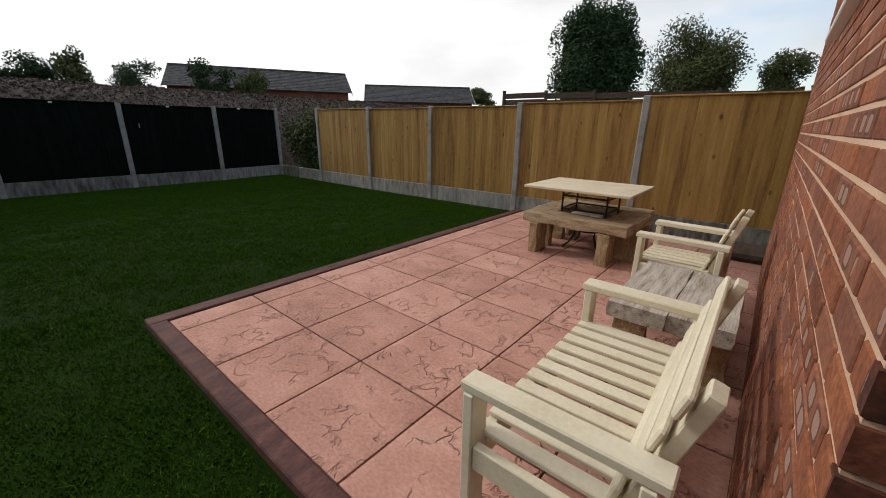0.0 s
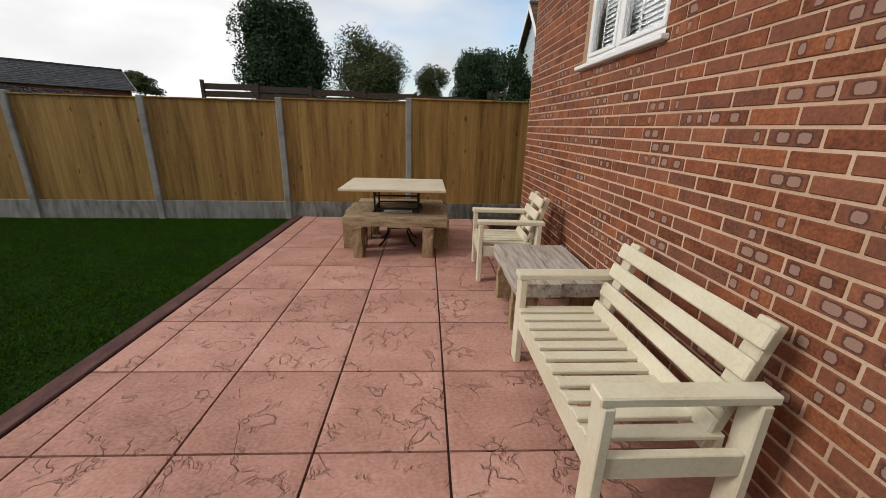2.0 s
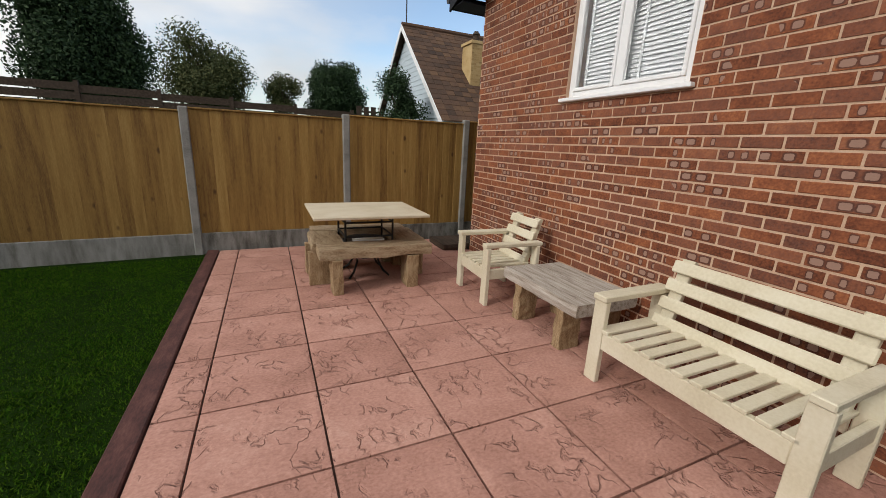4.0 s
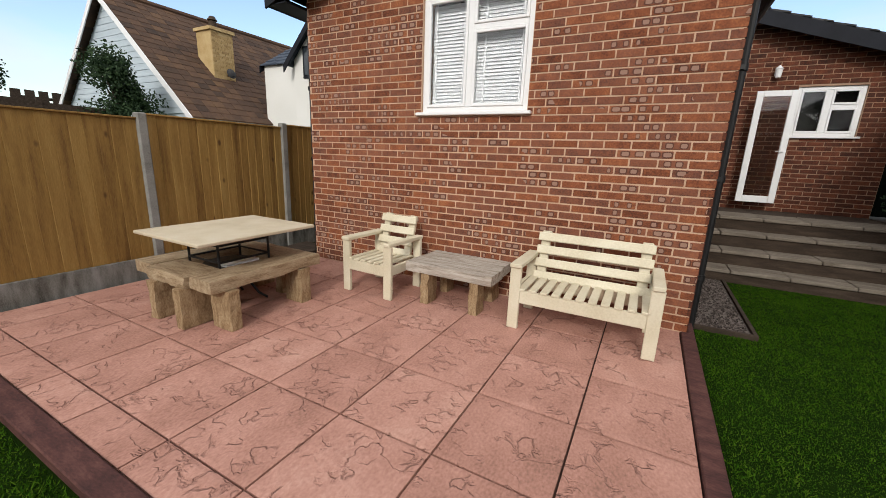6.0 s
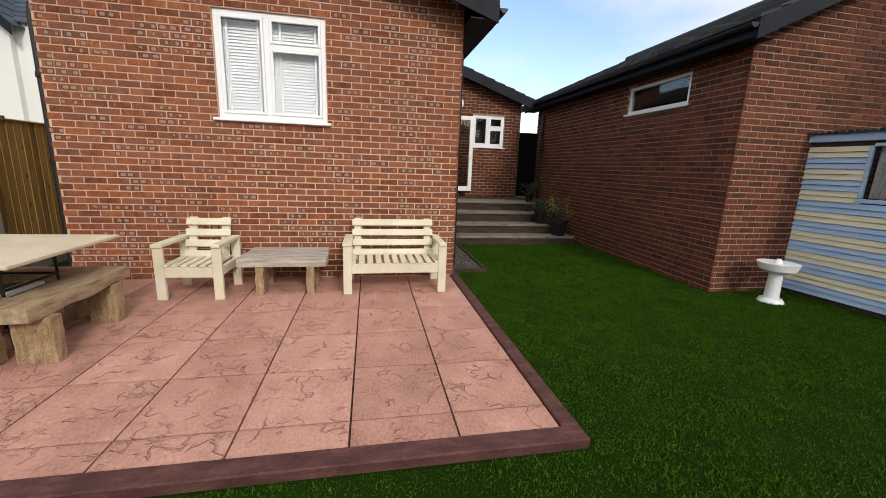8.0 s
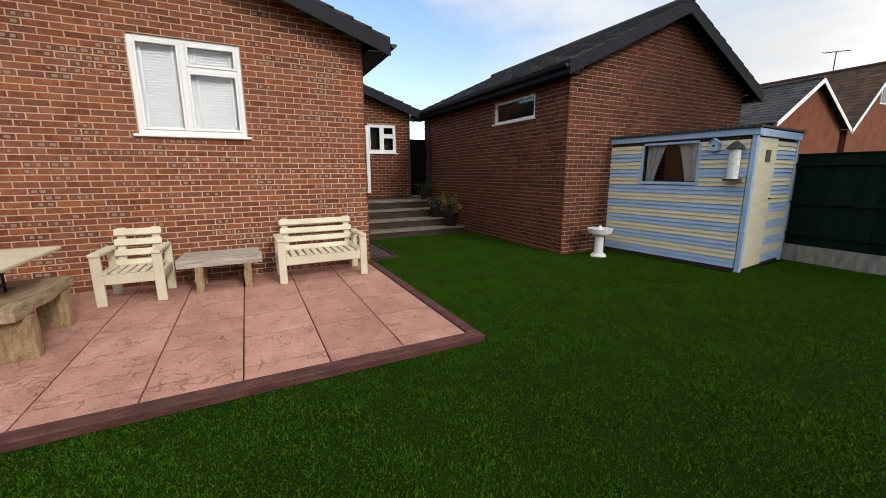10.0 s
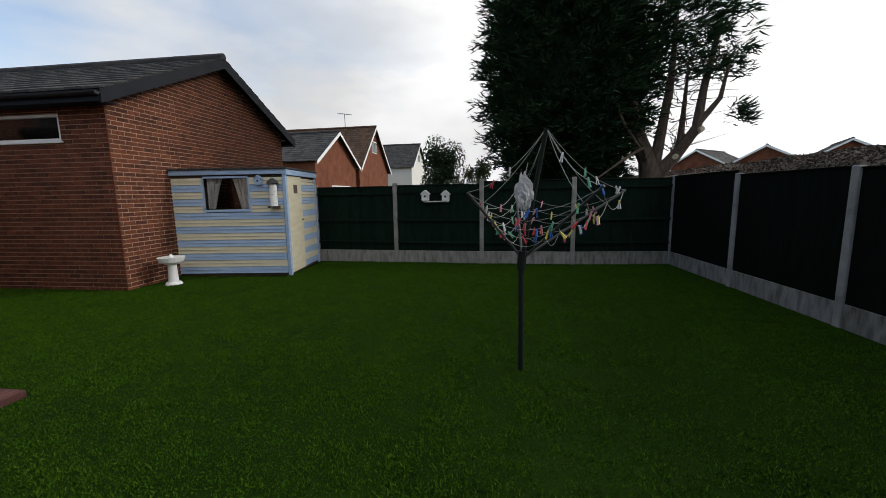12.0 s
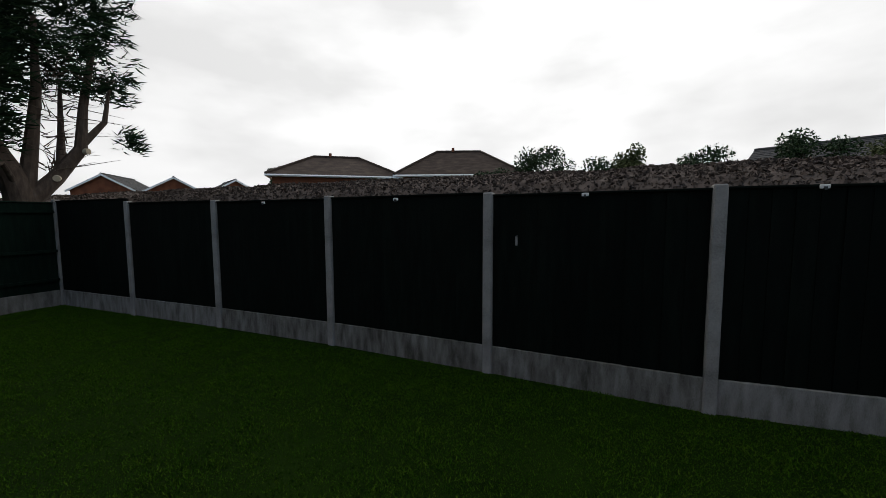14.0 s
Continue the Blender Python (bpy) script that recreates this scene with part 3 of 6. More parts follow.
def pitched_roof(parent, x0, x1, y0, y1, yr, z0, zr, mat, over=0.3):
    sl = (zr - z0) / (yr - y0)
    roof_side("roof_tiles", parent, x0 - over, x1 + over, y0 - over, z0 - over * sl + 0.03, yr, zr + 0.03, 0.05, mat)
    roof_side("roof_tiles", parent, x0 - over, x1 + over, y1 + over, z0 - over * sl + 0.03, yr, zr + 0.03, 0.05, mat)
    bm = bmesh.new()
    rod(bm, (x0 - over, yr, zr + 0.05), (x1 + over, yr, zr + 0.05), 0.09, seg=10)
    part("ridge_tiles", bm, mat, parent)
    for xe in (x0 - over, x1 + over - 0.025):
        for ya in (y0 - over, y1 + over):
            bm = bmesh.new()
            za = z0 - over * sl
            prism(bm, [(ya, za - 0.2), (ya, za + 0.02), (yr, zr + 0.02), (yr, zr - 0.2)], "x", xe, xe + 0.025)
            part("bargeboard", bm, M_FASCIA, parent)
    for ya, s in ((y0 - over, -1), (y1 + over, 1)):
        za = z0 - over * sl
        boxpart("fascia", (x0 - over + 0.03, ya - 0.012, za - 0.17, x1 + over - 0.03, ya + 0.012, za + 0.01), M_FASCIA, parent)
        boxpart("soffit", (x0 - over + 0.03, min(ya, ya - s * over) + 0.014, za - 0.165, x1 + over - 0.03, max(ya, ya - s * over) - 0.014, za - 0.15), M_FASCIA, parent)
        bm = bmesh.new()
        prism(bm, [(ya + s * (0.014 + 0.05 * math.cos(q)) + s * 0.045, za - 0.03 + 0.055 * math.sin(q)) for q in [math.pi + math.pi * i / 8 for i in range(9)]], "x", x0 - over, x1 + over)
        part("gutter", bm, M_IRON, parent, "black plastic gutter")
    for xe in (x0 - over + 0.026,):
        bm = bmesh.new()
        for ya in (y0 - over, y1 + over):
            za = z0 - over * sl
            prism(bm, [(ya, za - 0.02), (yr, zr - 0.02), (yr, zr), (ya, za)], "x", xe, x0 - 0.002)
        part("verge_soffit", bm, M_FASCIA, parent)


pitched_roof(garage, GX0, GX1, GY0, GY1, G_RIDGE, G_EAVE, garage_top(G_RIDGE), M_TILE)
roof = thing("roof_house", "dark grey tiled gable roof with black bargeboards", "roof", kind="structure")
pitched_roof(roof, 0.0, HX1, HY0, HY1, RIDGE_Y, EAVE_Z, house_top(RIDGE_Y), M_TILE, over=0.36)


# ---- house details ----
def glazed_window(name, label, y0, y1, z0, z1, x, split, transom, sill=True, blind=True, category="window", kind="structure"):
    """A white window facing -x at x: a tall light, and a light under a small top light. split: the tall light's share; transom: height share of the top light."""
    w = thing(name, label, category, kind=kind)
    f, d = 0.06, 0.07
    ym = lerp(y1, y0, split)
    zt = lerp(z1, z0, transom)
    bm = bmesh.new()
    box(bm, x, y0, z0, x + d, y0 + f, z1, 0.006)
    box(bm, x, y1 - f, z0, x + d, y1, z1, 0.006)
    box(bm, x, y0 + f, z1 - f, x + d, y1 - f, z1, 0.006)
    box(bm, x, y0 + f, z0, x + d, y1 - f, z0 + f, 0.006)
    part("window_frame", bm, M_WHITE, w)
    boxpart("mullion", (x, ym - 0.035, z0 + f, x + d, ym + 0.035, z1 - f), M_WHITE, w, bevel=0.006)
    boxpart("transom", (x, y0 + f, zt - 0.03, x + d, ym - 0.035, zt + 0.03), M_WHITE, w, bevel=0.006)
    for a, b, c, e in ((ym + 0.035, y1 - f, z0 + f, z1 - f), (y0 + f, ym - 0.035, z0 + f, zt - 0.03), (y0 + f, ym - 0.035, zt + 0.03, z1 - f)):
        bm = bmesh.new()
        s = 0.032
        box(bm, x - 0.012, a, c, x + 0.03, a + s, e, 0.005)
        box(bm, x - 0.012, b - s, c, x + 0.03, b, e, 0.005)
        box(bm, x - 0.012, a + s, c, x + 0.03, b - s, c + s, 0.005)
        box(bm, x - 0.012, a + s, e - s, x + 0.03, b - s, e, 0.005)
        part("sash", bm, M_WHITE, w)
        p = boxpart("pane", (x + 0.01, a + s, c + s, x + 0.016, b - s, e - s), M_GLASS, w)
        p.visible_shadow = False
    if sill:
        boxpart("window_sill", (x - 0.085, y0 - 0.05, z0 - 0.035, x + 0.05, y1 + 0.05, z0 - 0.001), M_WHITE, w, bevel=0.006)
    if blind:
        for k in range(int((z1 - z0 - 0.14) / 0.036)):
            z = z0 + 0.08 + k * 0.036
            bm = bmesh.new()
            box(bm, -0.0215, y0 + 0.07, -0.0012, 0.0215, y1 - 0.07, 0.0012)
            part("blind_slat", bm, M_BLIND, w, m=Matrix.Translation((x + 0.11, 0, z)) @ Matrix.Rotation(radians(-64), 4, "Y"))
        for q in (0.2, 0.8):
            for a, b in ((ym, y1), (y0, ym)):
                boxpart("blind_tape", (x + 0.085, lerp(a, b, q) - 0.012, z0 + 0.06, x + 0.087, lerp(a, b, q) + 0.012, z1 - 0.06), M_BLIND, w)
    return w


glazed_window("window_1", "white plastic window with closed venetian blinds", WY0, WY1, WZ0, WZ1, 0.03, 0.46, 0.3)

lamp = thing("security_light", "small pale security light high on the gable", "lamp")
boxpart("lamp_body", (-0.11, 4.6, 4.0, -0.02, 4.78, 4.06), M_STEP, lamp, bevel=0.01)
boxpart("wall_bracket", (-0.05, 4.66, 3.92, 0.0, 4.72, 4.0), M_WHITE, lamp, bevel=0.005)
boxpart("lens", (-0.115, 4.62, 3.985, -0.04, 4.76, 3.999), M_WHITE, lamp)


def drainpipe(x, y, z0, z1, label, side=-1):
    p = thing("drainpipe", label, "drainpipe")
    bm = bmesh.new()
    rod(bm, (x, y, z0), (x, y, z1), 0.034, seg=12)
    part("pipe", bm, M_IRON, p, smooth=False)
    z = z0 + 0.5
    while z < z1:
        bm = bmesh.new()
        rod(bm, (x, y, z), (x, y, z + 0.06), 0.043, seg=12)
        part("collar", bm, M_IRON, p)
        boxpart("clip", (x - 0.055, y - (0.012 if side < 0 else 0.06), z + 0.01, x + 0.055, y + (0.06 if side < 0 else 0.012), z + 0.045), M_IRON, p)
        z += 0.95
    bm = bmesh.new()
    rod(bm, (x, y, z1), (x, y - side * 0.02, z1 + 0.1), 0.034, seg=12)
    part("offset_bend", bm, M_IRON, p)


drainpipe(0.30, HY0 - 0.06, -0.05, 3.02, "black plastic drainpipe at the brick corner")
drainpipe(0.08, HY1 + 0.06, -0.05, 3.02, "black plastic drainpipe at the far brick corner", 1)
drainpipe(4.9, GY1 + 0.07, 0.6, 2.9, "black plastic drainpipe on the garage wall", 1)

# rear wing with its window, door leaf, steps and gate
rear = thing("wall_rear", "red brick rear wing beyond the steps", "wall", kind="structure")
RX = 5.2
RWY0, RWY1, RWZ0, RWZ1 = -0.09, 0.80, 2.12, 2.95


def rear_top(y):
    return 3.41 + (y + 0.55) * 0.345


bm = bmesh.new()
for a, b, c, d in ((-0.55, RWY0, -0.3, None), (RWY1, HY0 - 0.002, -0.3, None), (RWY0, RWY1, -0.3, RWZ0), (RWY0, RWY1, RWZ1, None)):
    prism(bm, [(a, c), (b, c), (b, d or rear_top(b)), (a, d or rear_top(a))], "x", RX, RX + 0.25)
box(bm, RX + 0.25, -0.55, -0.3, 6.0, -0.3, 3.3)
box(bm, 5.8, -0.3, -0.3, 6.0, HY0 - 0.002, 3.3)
# darker mortar paints in the shade on the wing
part("rear_core", bm, M_MORTAR_BROWN_SHADE, rear)
rr = thing("roof_rear", "dark tiled roof edge of the rear wing", "roof", kind="structure")
RE = -0.80
roof_side("roof_tiles", rr, RX - 0.30, 6.1, RE, rear_top(RE) + 0.04, 2.34, rear_top(2.34) + 0.04, 0.05, M_TILE)
bm = bmesh.new()
prism(bm, [(RE, rear_top(RE) - 0.2), (RE, rear_top(RE) + 0.03), (2.34, rear_top(2.34) + 0.03), (2.34, rear_top(2.34) - 0.2)], "x", RX - 0.32, RX - 0.29)
part("bargeboard", bm, M_FASCIA, rr)
boxpart("fascia", (RX - 0.29, RE - 0.01, rear_top(RE) - 0.16, 6.1, RE + 0.01, rear_top(RE) + 0.02), M_FASCIA, rr)
bm = bmesh.new()
prism(bm, [(RE, rear_top(RE) - 0.03), (2.34, rear_top(2.34) - 0.03), (2.34, rear_top(2.34)), (RE, rear_top(RE))], "x", RX - 0.288, RX - 0.002)
part("verge_soffit", bm, M_FASCIA, rr)
glazed_window("window_2", "small white plastic window with dark panes", RWY0, RWY1, RWZ0, RWZ1, RX + 0.03, 0.5, 0.4, blind=False)
# solid dark block behind the panes, its colour standing for an unlit room
boxpart("unlit_room_fill", (RX + 0.26, -0.28, 1.7, RX + 0.55, 2.3, 3.1), M_DARKROOM, rear)

door = thing("door_1", "white framed glazed door standing open", "door", kind="structure")
bm = bmesh.new()
DY0, DY1, DZ0, DZ1, DX = 0.84, 1.42, 0.93, 2.86, 4.90
box(bm, DX, DY0, DZ0, DX + 0.05, DY0 + 0.1, DZ1, 0.006)
box(bm, DX, DY1 - 0.1, DZ0, DX + 0.05, DY1, DZ1, 0.006)
box(bm, DX, DY0 + 0.1, DZ0, DX + 0.05, DY1 - 0.1, DZ0 + 0.12, 0.006)
box(bm, DX, DY0 + 0.1, DZ1 - 0.1, DX + 0.05, DY1 - 0.1, DZ1, 0.006)
part("door_frame", bm, M_WHITE, door)
boxpart("pane", (DX + 0.02, DY0 + 0.1, DZ0 + 0.12, DX + 0.03, DY1 - 0.1, DZ1 - 0.1), M_GLASS, door)
bm = bmesh.new()
rod(bm, (DX - 0.04, DY0 + 0.05, 1.84), (DX - 0.04, DY0 + 0.16, 1.84), 0.01)
rod(bm, (DX - 0.04, DY0 + 0.05, 1.84), (DX, DY0 + 0.05, 1.84), 0.01)
part("door_handle", bm, M_WHITE, door)
bm = bmesh.new()
box(bm, 3.86, HY0 - 0.03, 0.80, 3.93, HY0 - 0.002, 2.78, 0.004)
box(bm, 4.70, HY0 - 0.03, 0.80, 4.77, HY0 - 0.002, 2.78, 0.004)
box(bm, 3.93, HY0 - 0.03, 2.71, 4.70, HY0 - 0.002, 2.78, 0.004)
box(bm, 3.83, HY0 - 0.09, 0.685, 4.80, HY0 - 0.002, 0.72, 0.004)
part("door_lining", bm, M_WHITE, door)
# thin sheet on the wall; the hallway's darkness is only its colour
boxpart("door_dark_sheet", (3.93, HY0 - 0.006, 0.72, 4.70, HY0 - 0.002, 2.71), M_DARKROOM, door, "flat dark sheet standing for the unlit hallway")

M_TREAD = material("worn_tread", [(0.09, 0.072, 0.054), (0.18, 0.15, 0.118), (0.26, 0.22, 0.18)], 3, 0.9, 0.5, 30, stretch=(6, 1, 6))
stairs = thing("steps", "weathered timber and stone garden steps", "steps", kind="structure")
for i, (x, z) in enumerate(((2.42, 0.13), (2.80, 0.34), (3.18, 0.56), (3.56, 0.77))):
    x1 = RX if i == 3 else x + 0.42
    yb = -0.95 if i == 0 else -0.5
    boxpart("riser", (x + 0.03, yb, -0.3, x1, HY0 - 0.002, z - 0.05), M_STEP, stairs)
    n = 5
    for k in range(n):
        boxpart("tread", (x, lerp(yb, HY0 - 0.004, k / n) + 0.004, z - 0.048, x + 0.42 if i < 3 else 4.30, lerp(yb, HY0 - 0.004, (k + 1) / n) - 0.004, z + 0.004 * (k % 2)), M_TREAD, stairs, bevel=0.008)
for k in range(5):
    boxpart("paving_slab", (4.305, lerp(-0.5, HY0 - 0.004, k / 5) + 0.004, 0.722, RX - 0.01, lerp(-0.5, HY0 - 0.004, (k + 1) / 5) - 0.004, 0.77), M_STEP, stairs, bevel=0.006)

gate = thing("gate", "tall black boarded side gate", "gate")
for k in range(7):
    y = -1.14 + k * 0.085
    boxpart("board", (5.30, y + 0.002, 0.80, 5.32, y + 0.083, 2.56), M_DARK, gate)
for z in (0.9, 1.55, 2.25):
    boxpart("rail", (5.32, -1.14, z, 5.36, -0.556, z + 0.09), M_DARK, gate)
boxpart("platform", (3.6, -1.14, -0.3, 6.0, -0.552, 0.765), M_STEP, stairs)


def potted_shrub(x, y, z, r, h, top, mat, label, seed):
    p = thing("potted_plant", label, "plant", Matrix.Translation((x, y, z)))
    bm = bmesh.new()
    rod(bm, (0, 0, 0), (0, 0, h), r * 0.75, r, seg=20)
    rod(bm, (0, 0, h - 0.03), (0, 0, h + 0.015), r * 1.08, r * 1.08, seg=20)
    part("pot", bm, M_IRON, p, "black plastic pot")
    rnd = random.Random(seed)
    bm = bmesh.new()
    tips = []
    for _ in range(9):
        a, q = rnd.uniform(0, 6.28), rnd.uniform(0.1, 0.3)
        t = Vector((math.cos(a) * q, math.sin(a) * q, h + rnd.uniform(0.25, top)))
        rod(bm, (0, 0, h), t, 0.007, 0.003, seg=5)
        tips.append(t)
    part("stems", bm, M_BARK, p)
    v, f = [], []
    for t in tips:
        for _ in range(28):
            c = t * rnd.uniform(0.65, 1.05) + Vector((rnd.gauss(0, 0.06), rnd.gauss(0, 0.06), rnd.gauss(0, 0.05)))
            a, b = Vector((rnd.gauss(0, 1), rnd.gauss(0, 1), rnd.gauss(0, 1))).normalized() * 0.03, Vector((rnd.gauss(0, 1), rnd.gauss(0, 1), rnd.gauss(0, 1))).normalized() * 0.02
            k = len(v)
            v += [c - a, c + b, c + a, c - b]
            f.append((k, k + 1, k + 2, k + 3))
    tagged(mesh_object("leaves", v, f, mat, p), kind="stuff")


M_YLEAF = material("yellow_leaf", [(0.16, 0.12, 0.02), (0.3, 0.24, 0.04), (0.12, 0.14, 0.03)], 3, 0.6, 0, 30, vary=0.2, islands=True)
potted_shrub(2.62, -0.64, 0.13, 0.19, 0.33, 0.62, M_YLEAF, "black pot with a yellowing leafy shrub", 3)
potted_shrub(3.02, -0.35, 0.34, 0.13, 0.26, 0.22, M_LEAF, "small black pot with a dark plant on the steps", 5)
potted_shrub(3.75, -0.36, 0.77, 0.11, 0.2, 0.25, M_LEAF, "small black pot with a dark plant on the top step", 6)

bed = thing("gravel_bed", "narrow gravel bed with timber edging beside the brick wall", "gravel", kind="structure")
boxpart("edging", (0.32, 1.74, -0.2, 2.40, 1.775, 0.0), M_STEP, bed)
boxpart("edging", (0.285, 1.74, -0.2, 0.318, HY0 - 0.01, 0.0), M_STEP, bed)
boxpart("gravel_base", (0.32, 1.776, -0.2, 2.40, HY0 - 0.002, -0.03), M_GRAVEL, bed)
rnd = random.Random(11)
items = []
for _ in range(2600):
    x, y, s = rnd.uniform(0.33, 2.38), rnd.uniform(1.79, HY0 - 0.03), rnd.uniform(0.008, 0.018)
    items.append((x, y, -0.034, x + s * rnd.uniform(0.7, 1.6), y + s, -0.03 + s * rnd.uniform(0.4, 1.0)))
blocks("gravel", items, M_GRAVEL, bed)


# ---- garage details ----
gw = thing("window_3", "long white framed dark garage window", "window", kind="structure")
bm = bmesh.new()
y = GY1
box(bm, GWX0, y - 0.08, GWZ0, GWX0 + 0.05, y - 0.01, GWZ1, 0.005)
box(bm, GWX1 - 0.05, y - 0.08, GWZ0, GWX1, y - 0.01, GWZ1, 0.005)
box(bm, GWX0 + 0.05, y - 0.08, GWZ1 - 0.05, GWX1 - 0.05, y - 0.01, GWZ1, 0.005)
box(bm, GWX0 + 0.05, y - 0.08, GWZ0, GWX1 - 0.05, y - 0.01, GWZ0 + 0.05, 0.005)
part("window_frame", bm, M_WHITE, gw)
boxpart("pane", (GWX0 + 0.05, y - 0.05, GWZ0 + 0.05, GWX1 - 0.05, y - 0.044, GWZ1 - 0.05), M_GLASS, gw)
boxpart("window_sill", (GWX0 - 0.05, y - 0.03, GWZ0 - 0.035, GWX1 + 0.05, y + 0.05, GWZ0 - 0.001), M_WHITE, gw, bevel=0.005)
# dark block added behind the glass to stand for the unlit garage
boxpart("unlit_garage_fill", (GWX0 + 0.004, y - 0.5, GWZ0 + 0.004, GWX1 - 0.004, y - 0.1, GWZ1 - 0.004), M_DARKROOM, gw)


# ---- furniture ----
def slatted_seat(name, label, width, slats, group, m):
    """A cream slatted garden seat: front at x = 0, back at x = 0.68, centred on y = 0."""
    s = thing(name, label, "bench" if width > 1 else "chair", m, group)
    h = width / 2
    for q in (-1, 1):
        bm = bmesh.new()
        box(bm, 0.0, q * h - (0.1 if q > 0 else 0), 0.0, 0.042, q * h + (0 if q > 0 else 0.1), 0.585, 0.005)
        part("front_leg", bm, M_CREAM, s)
        bm = bmesh.new()
        box(bm, 0.56, q * h - (0.1 if q > 0 else 0), 0.0, 0.602, q * h + (0 if q > 0 else 0.1), 0.585, 0.005)
        part("back_leg", bm, M_CREAM, s)
        bm = bmesh.new()
        box(bm, -0.015, q * h - (0.105 if q > 0 else -0.005), 0.586, 0.63, q * h + (0.005 if q > 0 else 0.105) - (0.01 if q < 0 else 0), 0.625, 0.006)
        part("armrest", bm, M_CREAM, s)
        bm = bmesh.new()
        box(bm, 0.043, q * (h - 0.03) - 0.02, 0.27, 0.559, q * (h - 0.03) + 0.02, 0.37, 0.004)
        part("side_rail", bm, M_CREAM, s)
        bm = bmesh.new()
        box(bm, -0.02, -0.045, 0.0, 0.025, 0.045, 0.56, 0.005)
        part("back_post", bm, M_CREAM, s, m=Matrix.Translation((0.50, q * (h - 0.16), 0.30)) @ Matrix.Rotation(radians(17), 4, "Y"))
    bm = bmesh.new()
    box(bm, 0.004, -h + 0.101, 0.255, 0.046, h - 0.101, 0.372, 0.004)
    part("front_rail", bm, M_CREAM, s)
    bm = bmesh.new()
    box(bm, 0.52, -h + 0.101, 0.255, 0.556, h - 0.101, 0.36, 0.004)
    part("back_rail", bm, M_CREAM, s)
    span = width - 0.12
    p = span / slats
    for k in range(slats):
        yc = -span / 2 + (k + 0.5) * p
        bm = bmesh.new()
        box(bm, 0.0, yc - p * 0.34, 0.374, 0.53, yc + p * 0.34, 0.396, 0.004)
        part("seat_slat", bm, M_CREAM, s, m=Matrix.Translation((0, 0, 0.0)))
    for k in range(4):
        bm = bmesh.new()
        box(bm, -0.012, -h + 0.09, -0.043, 0.012, h - 0.09, 0.043, 0.008)
        z = 0.075 + k * 0.131
        part("back_slat", bm, M_CREAM, s, m=Matrix.Translation((0.50, 0, 0.33)) @ Matrix.Rotation(radians(17), 4, "Y") @ Matrix.Translation((-0.036, 0, z)))
    return s


slatted_seat("garden_bench", "cream painted slatted wooden two-seat garden bench", 1.24, 11, "cream garden seats", pose(-0.80, 3.235, 0.0, 0, 0, 0.5))
slatted_seat("garden_chair", "cream painted slatted wooden garden armchair", 0.68, 6, "cream garden seats", pose(-0.87, 5.475, 0.0, 0, 0, -2))


def rough_beam(bm, x0, y0, z0, x1, y1, z1, seed, amp=0.012, along="x"):
    """A sawn timber with waney, uneven edges."""
    n = 9
    rows = []
    for i in range(n + 1):
        k = i / n
        c = []
        for j, (u, w) in enumerate(((0, 0), (0.5, -0.02), (1, 0), (1.02, 0.5), (1, 1), (0.5, 1.0), (0, 1), (-0.02, 0.5))):
            d = noise.noise(Vector((seed * 3.1 + k * 4.0, j * 1.7, seed))) * amp
            e = noise.noise(Vector((seed * 2.3 + k * 4.0, j * 2.9 + 9, seed))) * amp
            if along == "x":
                c.append((lerp(x0, x1, k), lerp(y0, y1, u) + d, lerp(z0, z1, w) + (e if w < 0.9 else e * 0.25)))
            elif along == "y":
                c.append((lerp(x0, x1, u) + d, lerp(y0, y1, k), lerp(z0, z1, w) + (e if w < 0.9 else e * 0.25)))
            else:
                c.append((lerp(x0, x1, u) + d, lerp(y0, y1, w) + e, lerp(z0, z1, k)))
        rows.append([bm.verts.new(p) for p in c])
    for a, b in zip(rows, rows[1:]):
        for j in range(8):
            bm.faces.new((a[j], a[(j + 1) % 8], b[(j + 1) % 8], b[j]))
    bm.faces.new(rows[0][::-1])
    bm.faces.new(rows[-1])
    bmesh.ops.recalc_face_normals(bm, faces=bm.faces)


def beam(name, b, seed, along, mat, parent, amp=0.012):
    bm = bmesh.new()
    rough_beam(bm, *b, seed, amp, along)
    return part(name, bm, mat, parent)


M_OAKY = material("weathered_oak_long", [(0.12, 0.075, 0.04), (0.26, 0.18, 0.105), (0.38, 0.29, 0.185), (0.47, 0.38, 0.27)], 3, 0.85, 0.6, 22, stretch=(9, 2, 9), fine=0.5)
M_OAKZ = material("weathered_oak_upright", [(0.12, 0.07, 0.035), (0.24, 0.155, 0.08), (0.35, 0.25, 0.145), (0.43, 0.33, 0.21)], 3, 0.85, 0.6, 22, stretch=(9, 9, 2), fine=0.5)

coffee = thing("coffee_table", "low table of two thick grey weathered sleepers", "table")
beam("top_plank", (-0.75, 4.05, 0.335, -0.435, 5.03, 0.435), 1, "y", M_GREYOAK, coffee)
beam("top_plank", (-0.428, 4.07, 0.335, -0.11, 5.01, 0.435), 2, "y", M_GREYOAK, coffee)
for k, (x, y) in enumerate(((-0.68, 4.24), (-0.68, 4.80), (-0.24, 4.24), (-0.24, 4.80))):
    beam("leg", (x - 0.06, y - 0.045, 0.0, x + 0.13, y + 0.045, 0.333), 5 + k, "z", M_OAKZ, coffee, 0.014)

